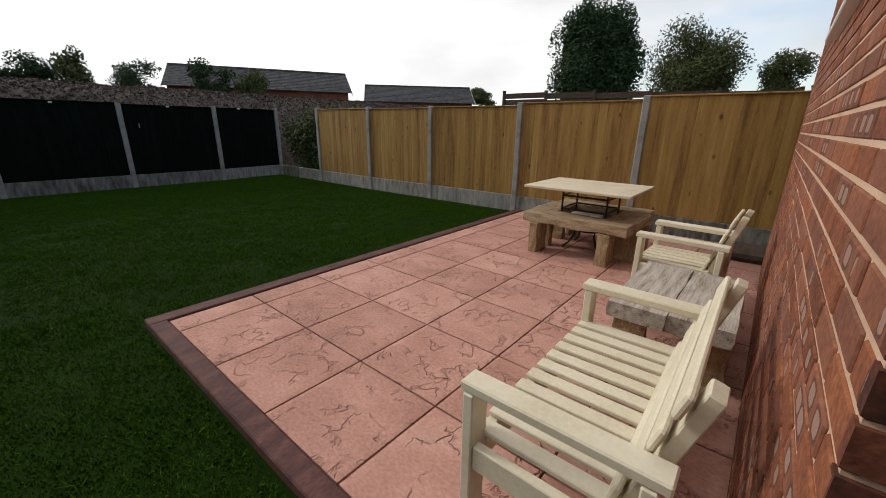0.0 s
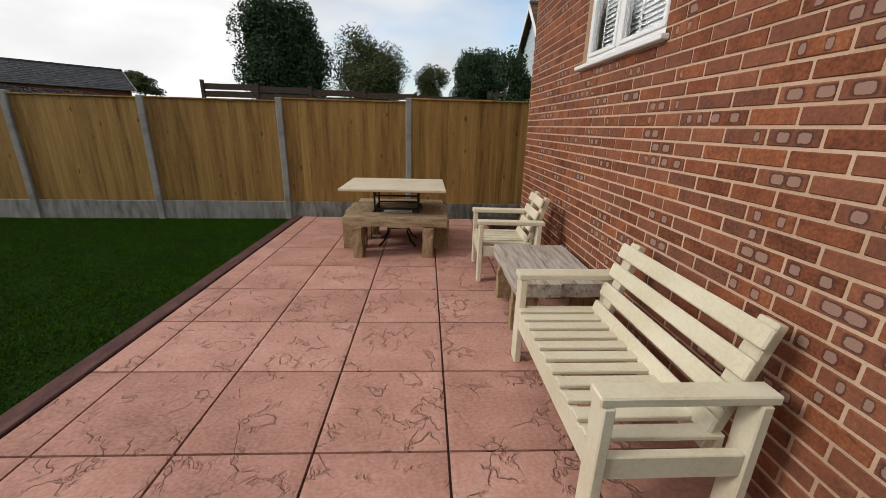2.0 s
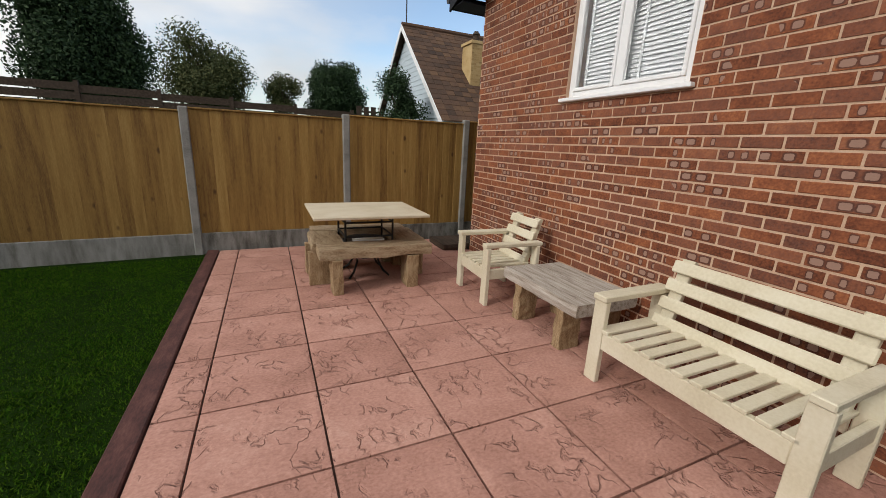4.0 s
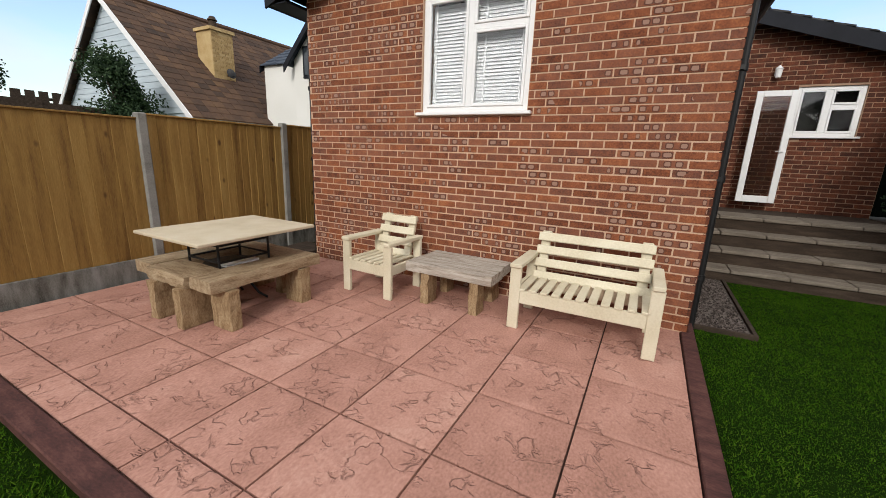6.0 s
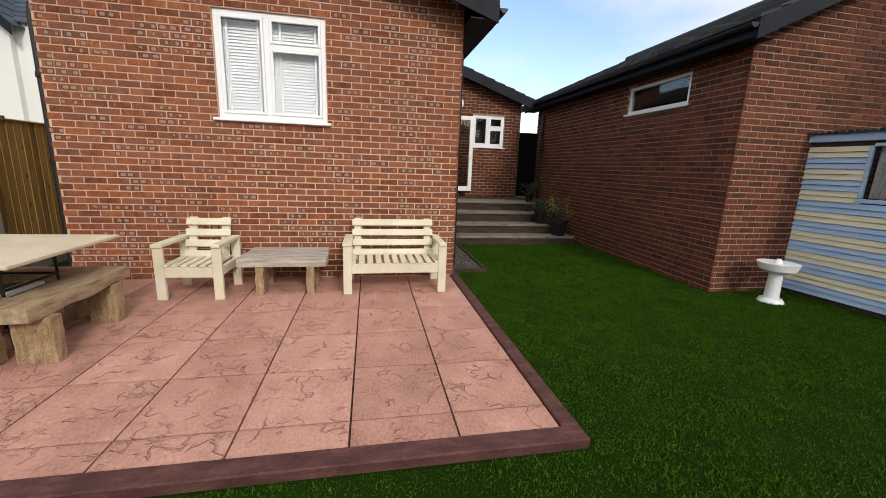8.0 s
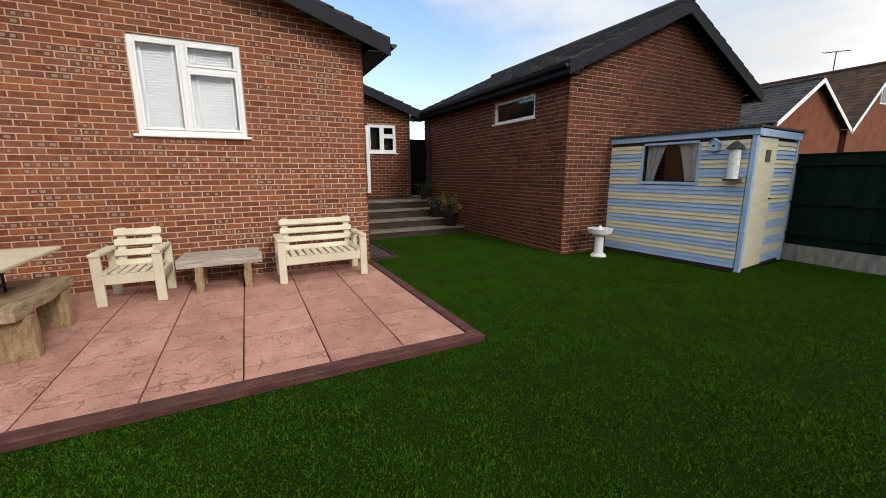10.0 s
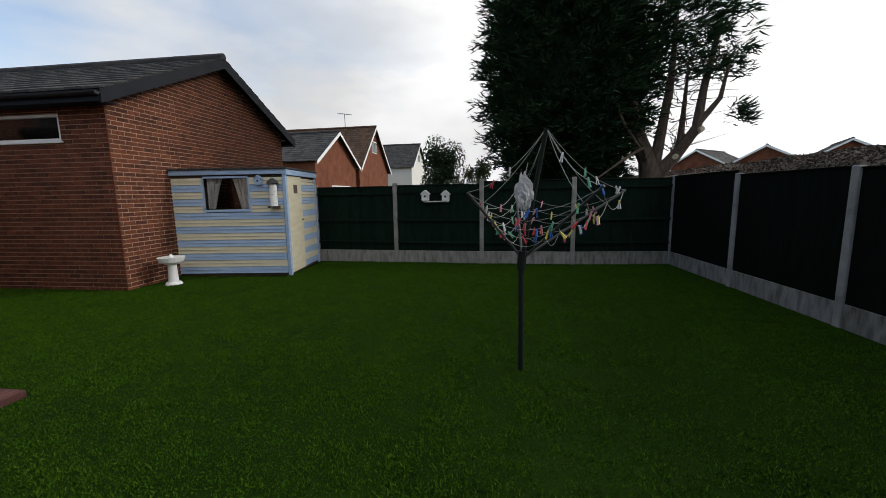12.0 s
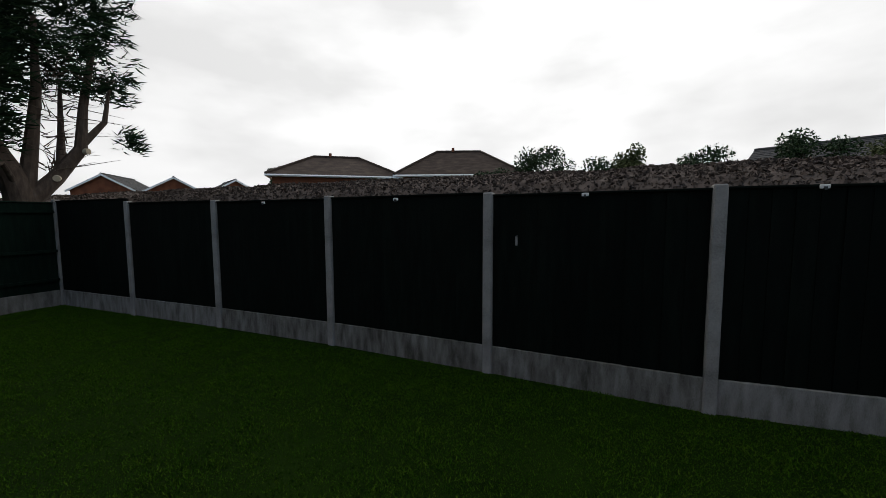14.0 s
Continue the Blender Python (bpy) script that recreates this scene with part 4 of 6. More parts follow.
dining = thing("fire_pit_table", "square table of thick weathered timber round an iron fire pit", "table", pose(-0.07, 0.0, 0.0))
beam("front_timber", (-2.27, 5.88, 0.36, -1.08, 6.17, 0.47), 11, "x", M_OAK, dining, 0.02)
beam("back_timber", (-2.25, 6.80, 0.36, -1.09, 7.08, 0.47), 12, "x", M_OAK, dining, 0.02)
beam("side_timber", (-2.30, 6.18, 0.36, -1.98, 6.79, 0.465), 13, "y", M_OAKY, dining, 0.02)
beam("side_timber", (-1.38, 6.18, 0.36, -1.06, 6.79, 0.465), 14, "y", M_OAKY, dining, 0.02)
for k, (x, y, wx, wy) in enumerate(((-2.10, 5.96, 0.05, 0.13), (-1.30, 5.98, 0.06, 0.12), (-2.20, 6.26, 0.14, 0.05), (-2.20, 6.66, 0.14, 0.05), (-1.16, 6.3, 0.12, 0.05), (-1.16, 6.72, 0.12, 0.05), (-2.05, 6.95, 0.05, 0.12), (-1.3, 6.95, 0.05, 0.12))):
    beam("leg", (x - wx, y - wy, 0.0, x + wx, y + wy, 0.358), 20 + k, "z", M_OAKZ, dining, 0.016)
bm = bmesh.new()
for x in (-1.95, -1.42):
    for y in (6.25, 6.72):
        rod(bm, (x, y, 0.40), (x, y, 0.70), 0.012)
        rod(bm, (x, y, 0.70), (x + (0.06 if x > -1.7 else -0.06), y, 0.755), 0.012)
for z in (0.5, 0.66):
    for y in (6.25, 6.72):
        rod(bm, (-1.95, y, z), (-1.42, y, z), 0.011)
    for x in (-1.95, -1.42):
        rod(bm, (x, 6.25, z), (x, 6.72, z), 0.011)
part("iron_frame", bm, M_IRON, dining, "black iron lifting frame")
bm = bmesh.new()
rod(bm, (-1.68, 6.48, 0.22), (-1.68, 6.48, 0.42), 0.16, 0.26, seg=20)
part("fire_bowl", bm, M_IRON, dining, "black iron fire bowl")
for sx in (-1, 1):
    for sy in (-1, 1):
        bm = bmesh.new()
        pts = [Vector((-1.68 + sx * r, 6.48 + sy * r * 0.9, z)) for r, z in ((0.14, 0.3), (0.12, 0.18), (0.17, 0.07), (0.23, 0.012))]
        tube(bm, pts, 0.013, seg=8)
        part("iron_leg", bm, M_IRON, dining)
bm = bmesh.new()
box(bm, -2.31, 5.91, 0.757, -1.10, 6.90, 0.787, 0.006)
part("stone_top", bm, M_STONE, dining, "smooth cream stone table top")
boxpart("ash_tray", (-1.85, 6.3, 0.426, -1.5, 6.42, 0.452), M_WHITE, dining)

plank = thing("stone_plinth", "low flat weathered slab lying by the wall corner", "slab")
beam("slab_top", (-0.42, 7.16, 0.0, 0.35, 7.72, 0.09), 41, "x", M_STEP, plank, 0.012)

# ---- striped shed ----
SL, SD, SH0, SH1 = 2.43, 1.70, 2.09, 2.15
shed = thing("shed", "blue and cream striped wooden shed with curtained window", "shed", pose(-3.25, -2.60, LAWN, 0, 0, 6))
shed_mats = (M_BLUE, M_CREAMY)
n = 28
ph = (SH0 - 0.12) / n
WX0, WX1, WA, WB = 0.76, 1.67, 1.39, 2.02      # window along the front, from the corner
for k in range(n):
    z0, z1 = 0.06 + k * ph, 0.06 + (k + 1) * ph
    mat = shed_mats[(k // 2) % 2]
    spans = [(0.05, SL - 0.05)] if z1 < WA or z0 > WB else [(0.05, WX0), (WX1, SL - 0.05)]
    for a, b in spans:
        bm = bmesh.new()
        prism(bm, [(-0.010, z0 + 0.006), (0.022, z0 + 0.004), (0.004, z1), (-0.010, z1)], "x", a, b)
        part("plank", bm, mat, shed)
    for a, b in ((0.80, SD - 0.04),):
        bm = bmesh.new()
        prism(bm, [(0.008, z0 + 0.006), (-0.022, z0 + 0.004), (-0.004, z1), (0.008, z1)], "y", -b, -a)
        part("plank", bm, mat, shed)
for x0, x1, z0, z1 in ((0.051, WX0, 0.051, SH0), (WX1, SL - 0.041, 0.051, SH0), (WX0, WX1, 0.051, WA), (WX0, WX1, WB, SH0)):
    boxpart("front_lining", (x0, -0.05, z0, x1, -0.012, z1), M_STEP, shed)
for b in ((0.012, -SD, 0.0, 0.05, -0.012, SH0), (SL - 0.04, -SD, 0.0, SL, -0.012, SH1), (0.05, -SD, 0.0, SL - 0.04, -SD + 0.04, SH1)):
    boxpart("wall_lining", b, M_STEP, shed)
boxpart("floor", (0.05, -SD + 0.04, 0.0, SL - 0.04, -0.012, 0.05), M_STEP, shed)
for x in (0.0, SL):
    boxpart("corner_trim", (x - 0.035, -0.045, 0.0, x + 0.035, 0.035, SH0), M_BLUE, shed, bevel=0.005)
boxpart("corner_trim", (-0.03, -SD - 0.02, 0.0, 0.03, -SD + 0.05, SH0), M_BLUE, shed, bevel=0.005)
boxpart("fascia", (-0.06, -0.01, SH0, SL + 0.06, 0.045, SH0 + 0.11), M_BLUE, shed, bevel=0.005)
boxpart("fascia", (-0.065, -SD, SH0 - 0.02, -0.02, -0.012, SH0 + 0.09), M_BLUE, shed, bevel=0.005)
bm = bmesh.new()
for k in range(36):
    x = -0.08 + k * 0.0725
    box(bm, x, -SD - 0.05, SH0 + 0.112, x + 0.045, 0.09, SH0 + 0.135)
box(bm, -0.08, -SD - 0.05, SH0 + 0.1, SL + 0.08, 0.08, SH0 + 0.111)
part("roof", bm, M_TILE, shed, "corrugated grey roof sheet")
boxpart("door", (-0.03, -0.78, 0.05, -0.002, -0.06, SH0 - 0.03), M_CREAMY, shed, "plain cream painted door", bevel=0.004)
boxpart("door_plaque", (-0.042, -0.52, 1.70, -0.031, -0.35, 1.88), M_BARK, shed, "small dark plaque")
bm = bmesh.new()
rod(bm, (-0.06, -0.73, 1.13), (-0.06, -0.65, 1.13), 0.012)
rod(bm, (-0.06, -0.73, 1.13), (-0.03, -0.73, 1.13), 0.012)
part("door_handle", bm, M_IRON, shed)
bm = bmesh.new()
for a, b, c, d in ((WX0 - 0.04, WX0, WA, WB), (WX1, WX1 + 0.04, WA, WB), (WX0, WX1, WB, WB + 0.04), (WX0 - 0.06, WX1 + 0.06, WA - 0.05, WA)):
    box(bm, a, -0.02, c, b, 0.025, d, 0.004)
part("window_frame", bm, M_BLUE, shed)
boxpart("pane", (WX0, -0.03, WA, WX1, -0.026, WB), M_GLASS, shed)


def curtain(x0, x1, z0, z1, parent):
    """A drawn-back curtain: full at the top, narrow at the foot."""
    v, f, nx, nz = [], [], 12, 8
    for j in range(nz + 1):
        k = j / nz
        xr = lerp(x1, lerp(x0, x1, 0.55), k ** 0.8)
        for i in range(nx + 1):
            v.append((lerp(x0, xr, i / nx), -0.07 + 0.018 * math.sin(i * 1.9), lerp(z1, z0, k)))
    for j in range(nz):
        for i in range(nx):
            a = j * (nx + 1) + i
            f.append((a, a + 1, a + nx + 2, a + nx + 1))
    ob = mesh_object("curtain", v, f, M_CURTAIN, parent, "pale floral curtain")
    ob.modifiers.new("thick", "SOLIDIFY").thickness = 0.004


M_CURTAIN = material("floral_curtain", [(0.3, 0.34, 0.36), (0.7, 0.72, 0.7), (0.8, 0.8, 0.78), (0.8, 0.8, 0.78)], 22, 0.9, 0, 60)
curtain(WX0 + 0.02, WX0 + 0.36, WA + 0.01, WB, shed)


def curtain_right(parent):
    v, f, nx, nz = [], [], 12, 8
    for j in range(nz + 1):
        k = j / nz
        xl = lerp(WX1 - 0.36, WX1 - 0.17, k ** 0.8)
        for i in range(nx + 1):
            v.append((lerp(xl, WX1 - 0.02, i / nx), -0.07 + 0.018 * math.sin(i * 1.9), lerp(WB, WA + 0.01, k)))
    for j in range(nz):
        for i in range(nx):
            a = j * (nx + 1) + i
            f.append((a, a + nx + 1, a + nx + 2, a + 1))
    ob = mesh_object("curtain", v, f, M_CURTAIN, parent, "pale floral curtain")
    ob.modifiers.new("thick", "SOLIDIFY").thickness = 0.004


curtain_right(shed)


def bird_house(label, m, s, mat, group=""):
    b = thing("bird_house", label, "bird house", m, group)
    bm = bmesh.new()
    prism(bm, [(-0.5 * s, 0.0), (0.5 * s, 0.0), (0.5 * s, s), (0.0, 1.45 * s), (-0.5 * s, s)], "y", 0.0, 0.8 * s)
    part("box", bm, mat, b)
    for q in (-1, 1):
        bm = bmesh.new()
        prism(bm, [(0.0, 1.46 * s), (q * 0.68 * s, 0.9 * s), (q * 0.68 * s, 0.98 * s), (0.0, 1.56 * s)], "y", -0.05 * s, 0.95 * s)
        part("roof", bm, mat, b)
    bm = bmesh.new()
    rod(bm, (0, 0.8 * s, 0.62 * s), (0, 0.815 * s, 0.62 * s), 0.16 * s, seg=14)
    # flat disc, the hole's inner shade put into its colour
    part("entrance_hole", bm, M_DARKROOM, b)
    return b


M_WHITEW = material("white_painted_wood", [(0.6, 0.6, 0.57), (0.75, 0.75, 0.72)], 5, 0.7, 0.2, 50)
sm = shed.matrix_basis
bird_house("small pale blue bird house on the shed front", sm @ pose(0.50, 0.02, 1.88), 0.12, M_BLUE)
feeder = thing("bird_feeder", "hanging clear seed feeder with dark cap", "bird feeder", sm @ pose(0.19, 0.13, 1.4))
bm = bmesh.new()
rod(bm, (0, 0, 0.05), (0, 0, 0.5), 0.075, seg=16)
part("tube", bm, M_CURTAIN, feeder, "cloudy seed tube")
bm = bmesh.new()
rod(bm, (0, 0, 0.5), (0, 0, 0.6), 0.13, 0.03, seg=16)
part("cap", bm, M_TILE, feeder)
bm = bmesh.new()
rod(bm, (0, 0, 0.02), (0, 0, 0.05), 0.12, seg=16)
part("tray", bm, M_TILE, feeder)
bm = bmesh.new()
rod(bm, (0, 0, 0.6), (0, 0, 0.66), 0.006)
rod(bm, (0, 0, 0.66), (0, -0.1, 0.66), 0.006)
part("hook", bm, M_IRON, feeder)

dm = pose(-6.11, -4.22, 1.40, 0, 0, -2)
bird_house("white bird house hung on the dark fence", dm @ pose(0.24, 0.02, 0.04), 0.16, M_WHITEW, "bird houses on the fence")
bird_house("white bird house hung on the dark fence", dm @ pose(-0.24, 0.02, 0.03), 0.16, M_WHITEW, "bird houses on the fence")
rail = thing("hanging_rail", "thin white rail between two bird houses", "rail", dm)
boxpart("bar", (-0.3, 0.02, 0.0, 0.3, 0.05, 0.03), M_WHITEW, rail, bevel=0.004)

bath = thing("bird_bath", "white basin on a pedestal used as a bird bath", "bird bath", pose(-1.36, -1.68, LAWN))
bm = bmesh.new()
for z0, z1, r0, r1 in ((0.0, 0.05, 0.15, 0.12), (0.05, 0.38, 0.085, 0.075), (0.38, 0.44, 0.085, 0.18)):
    rod(bm, (0, 0, z0), (0, 0, z1), r0, r1, seg=24)
part("pedestal", bm, M_WHITE, bath)
bm = bmesh.new()
rod(bm, (0, 0, 0.44), (0, 0, 0.53), 0.2, 0.23, seg=24)
part("basin", bm, M_WHITE, bath)
bm = bmesh.new()
rod(bm, (0, 0.0, 0.53), (0, 0.0, 0.58), 0.05, 0.02, seg=12)
part("water_spout", bm, M_WHITE, bath)

# ---- rotary clothes airer ----
M_POLE = material("dark_green_pole", [(0.006, 0.009, 0.008), (0.012, 0.017, 0.015)], 6, 0.7, 0.1, 60, spec=0.15)
airer = thing("rotary_airer", "rotary clothes line with sagging cords and coloured pegs", "clothes line", pose(-7.70, 1.39, LAWN))
TOPZ = 2.15
bm = bmesh.new()
rod(bm, (0, 0, -0.2), (0.01, 0.0, 1.0), 0.024, seg=12)
part("lower_pole", bm, M_POLE, airer)
bm = bmesh.new()
rod(bm, (0.01, 0.0, 1.0), (-0.17, 0.12, TOPZ), 0.019, seg=12)
part("upper_pole", bm, M_POLE, airer)
bm = bmesh.new()
rod(bm, (0.01, 0.0, 0.95), (0.0, 0.005, 1.12), 0.04, seg=12)
part("hub", bm, M_POLE, airer)
M_CORD = material("white_cord", [(0.2, 0.2, 0.19), (0.34, 0.34, 0.32)], 20, 0.8, 0, 60)
M_ARM = material("dull_metal", [(0.03, 0.034, 0.034), (0.07, 0.075, 0.075)], 8, 0.6, 0, 60, metal=0.3)
hub = Vector((0.0, 0.0, 1.05))
tips = []
for k in range(4):
    a = radians(20 + 90 * k)
    tips.append(Vector((math.cos(a) * 0.76 - 0.24, math.sin(a) * 0.76 - 0.08, 1.64 + (0.03 if k % 2 else 0.0))))
    bm = bmesh.new()
    rod(bm, hub, tips[-1], 0.012, seg=8)
    part("arm", bm, M_ARM, airer)


def cord(a, b, sag, r=0.0024, n=8):
    bm = bmesh.new()
    p = [a.lerp(b, i / n) - Vector((0, 0, sag * 4 * (i / n) * (1 - i / n))) for i in range(n + 1)]
    tube(bm, p, r, seg=5)
    part("cord", bm, M_CORD, airer)
    return p


peg_mats = [material("peg_" + c, [tuple(x * 0.8 for x in col), col], 9, 0.5, 0, 50) for c, col in (("yellow", (0.62, 0.55, 0.08)), ("blue", (0.03, 0.13, 0.5)), ("red", (0.5, 0.04, 0.06)), ("white", (0.6, 0.62, 0.62)), ("pink", (0.55, 0.2, 0.26)), ("green", (0.12, 0.4, 0.25)))]
rnd = random.Random(8)


def peg_bm():
    bm = bmesh.new()
    for s in (-1, 1):
        box(bm, -0.006, s * 0.004 - 0.004, -0.055, 0.006, s * 0.004 + 0.004, 0.022, 0.0015, m=Matrix.Rotation(radians(7 * s), 4, "X"))
    rod(bm, (-0.007, 0, 0.0), (0.007, 0, 0.0), 0.006, seg=6)
    return bm


peg_meshes = []
for mt in peg_mats:
    me = bpy.data.meshes.new("peg")
    b2 = peg_bm()
    b2.to_mesh(me)
    b2.free()
    me.materials.append(mt)
    peg_meshes.append(me)
top = Vector((-0.17, 0.12, TOPZ))
lines = []
for ring in range(5):
    q = 0.98 - ring * 0.16
    for k in range(4):
        a, b = hub.lerp(tips[k], q), hub.lerp(tips[(k + 1) % 4], q)
        lines.append(cord(a, b, 0.16 - ring * 0.02))
ties = [cord(top, t, 0.10) for t in tips] + [cord(top, hub.lerp(t, 0.8), 0.06) for t in tips]
for p in lines[:16] + ties[:3]:
    for _ in range(rnd.choice((2, 3, 4, 5))):
        i = rnd.randrange(1, len(p) - 1)
        c = p[i].lerp(p[i + 1], rnd.random())
        o = new("peg", rnd.choice(peg_meshes))
        o.parent = airer
        o.matrix_basis = Matrix.Translation(c) @ Euler((rnd.uniform(-0.7, 0.7), rnd.uniform(-0.3, 0.3), rnd.uniform(0, 6.3))).to_matrix().to_4x4()
bag = thing("plastic_bag", "crumpled clear plastic peg bag hanging from the airer", "bag", pose(-7.70 + 0.0, 1.39 + 0.06, LAWN + 1.64))
bm = bmesh.new()
bmesh.ops.create_uvsphere(bm, u_segments=36, v_segments=26, radius=1.0)
for v in bm.verts:
    d = 1 + 0.35 * noise.noise(v.co * 2.1) + 0.22 * abs(noise.noise(v.co * 5.0)) + 0.1 * noise.noise(v.co * 11.0)
    v.co = Vector((v.co.x * 0.075 * d * (1 - 0.4 * max(0, v.co.z)), v.co.y * 0.06 * d, v.co.z * 0.14 * d))
M_BAG = material("clear_plastic_bag", [(0.5, 0.52, 0.54), (0.75, 0.76, 0.77)], 14, 0.25, 0.4, 40, spec=0.5)
M_BAG.node_tree.nodes["Principled BSDF"].inputs["Transmission Weight"].default_value = 0.55
part("bag_body", bm, M_BAG, bag)
bm = bmesh.new()
rod(bm, (0, 0, 0.1), (-0.03, 0.01, 0.24), 0.006, 0.003)
part("bag_strap", bm, M_CORD, bag)

for x, y, z in ((-11.49, 2.96, 1.77), (-11.42, 4.95, 1.765), (-11.43, 6.58, 1.78), (-11.52, 0.9, 1.77)):
    c = thing("fence_clip", "small pale metal clip on the dark fence top", "clip", pose(x + 0.06, y, z, 0, 0, 90), "clips along the fence")
    boxpart("plate", (-0.03, -0.004, -0.015, 0.03, 0.008, 0.015), M_WHITEW, c, bevel=0.003)
    boxpart("hook", (-0.008, -0.02, -0.025, 0.008, -0.005, 0.0), M_ARM, c)
glove = thing("hanging_tag", "small pale tag hanging on the dark fence", "tag", pose(-11.42, 4.33, 1.33, 0, 0, 90))
boxpart("tag_body", (-0.011, -0.03, -0.04, 0.011, -0.022, 0.05), M_CONCRETE, glove, bevel=0.004)
boxpart("nail", (-0.004, -0.03, 0.05, 0.004, 0.03, 0.06), M_ARM, glove)
wl2 = thing("wall_lamp", "small white lantern on the rear brick wall", "lamp", pose(RX - 0.01, 1.15, 3.2))
boxpart("back_plate", (-0.02, -0.04, -0.06, 0.0, 0.04, 0.08), M_WHITE, wl2, bevel=0.004)
bm = bmesh.new()
rod(bm, (-0.09, 0, -0.1), (-0.09, 0, 0.04), 0.04, 0.055, seg=10)
rod(bm, (-0.09, 0, 0.04), (-0.09, 0, 0.1), 0.065, 0.01, seg=10)
part("lantern", bm, M_WHITE, wl2)


# ---- beyond the fences: bank, trees, houses ----
def bank():
    """The long rubble bank behind the dark fence."""
    b = thing("rubble_bank", "long low bank of grey-brown stones and dry litter", "bank", kind="structure")
    pts = [(-15.3, -26.0, 0.0), (-15.5, -8.0, 0.0), (-15.6, 0.0, 0.0), (-15.6, 8.0, 0.0), (-15.5, 16.0, 0.0), (-15.5, 28.0, 0.0)]
    v, f = [], []
    n, w = 120, 11
    path = []
    for i in range(n + 1):
        k = i / n * (len(pts) - 1)
        j = min(int(k), len(pts) - 2)
        path.append(Vector(pts[j]).lerp(Vector(pts[j + 1]), k - j))
    for i in range(n + 1):
        d = (path[min(i + 1, n)] - path[max(i - 1, 0)]).normalized()
        s = Vector((d.y, -d.x, 0))
        high = 2.66
        for j in range(w):
            u = j / (w - 1) * 2 - 1
            p = path[i] + s * u * 2.4
            h = high * (1 - abs(u) ** 2.6) + 0.10 * noise.noise(p * 0.9) * (1 - abs(u))
            v.append((p.x, p.y, h - 0.25))
    for i in range(n):
        for j in range(w - 1):
            a = i * w + j
            f.append((a, a + 1, a + w + 1, a + w))
    mesh_object("bank_body", v, f, M_RUBBLE, b)
    rnd = random.Random(21)
    sv, sf = [], []
    for _ in range(95000):
        i, j, g, q = rnd.randrange(n), rnd.randrange(2, w - 1), rnd.random(), rnd.random()
        a, c = Vector(v[i * w + j]).lerp(Vector(v[i * w + j + 1]), g), Vector(v[(i + 1) * w + j]).lerp(Vector(v[(i + 1) * w + j + 1]), g)
        p = a.lerp(c, q) + Vector((0, 0, rnd.uniform(-0.01, 0.03)))
        s = rnd.uniform(0.022, 0.058)
        k = len(sv)
        e = [Vector((rnd.gauss(0, 1), rnd.gauss(0, 1), rnd.gauss(0, 1))).normalized() * s for _ in range(4)]
        sv += [p + q for q in e]
        sf += [(k, k + 1, k + 2), (k, k + 2, k + 3), (k, k + 3, k + 1), (k + 1, k + 3, k + 2)]
    tagged(mesh_object("stones", sv, sf, M_RUBBLE, b), kind="stuff")


bank()


def tree(name, label, x, y, trunk_h, crown, leaves, size, mat, seed, trunk_r=0.18, lobes=14, ground=0.0):
    """A tree: tapered trunk, limbs, and a crown of leaf clumps in uneven lobes. crown: centre height, half width, half height."""
    t = thing(name, label, "tree" if trunk_h > 0.6 else "bush", Matrix.Translation((x, y, ground)))
    cz, rw, rh = crown
    rnd = random.Random(seed)
    bm = bmesh.new()
    rod(bm, (0, 0, -0.2), (0.05, 0.02, cz), trunk_r, trunk_r * 0.35, seg=9)
    part("trunk", bm, M_BARK, t)
    cs = []
    for k in range(lobes):
        a, q, z = rnd.uniform(0, 6.283), math.sqrt(rnd.random()) * 0.68, rnd.uniform(-0.75, 0.72)
        q *= math.sqrt(max(0.1, 1 - z * z))
        cs.append((Vector((math.cos(a) * q * rw, math.sin(a) * q * rw, cz + z * rh)), rnd.uniform(0.32, 0.5)))
        bm = bmesh.new()
        s = Vector((0, 0, max(trunk_h * 0.7, cz - rh * 0.6) + rnd.random() * rh * 0.5))
        rod(bm, s, cs[-1][0], trunk_r * 0.3, trunk_r * 0.07, seg=5)
        part("limb", bm, M_BARK, t)
    v, f = [], []
    per = leaves // lobes
    for c, r in cs:
        for _ in range(per):
            d = Vector((rnd.gauss(0, 1), rnd.gauss(0, 1), rnd.gauss(0, 1))).normalized() * (rnd.random() ** 0.6) * r
            p = c + Vector((d.x * rw, d.y * rw, d.z * rh * 1.05))
            a = Vector((rnd.gauss(0, 1), rnd.gauss(0, 1), rnd.gauss(0, 1))).normalized() * size * rnd.uniform(0.6, 1.3)
            b = a.cross(Vector((rnd.gauss(0, 1), rnd.gauss(0, 1), rnd.gauss(0, 1)))).normalized() * size * 0.6
            k = len(v)
            v += [p - a, p + b, p + a, p - b]
            f.append((k, k + 1, k + 2, k + 3))
    tagged(mesh_object("crown", v, f, mat, t), kind="stuff")
    return t


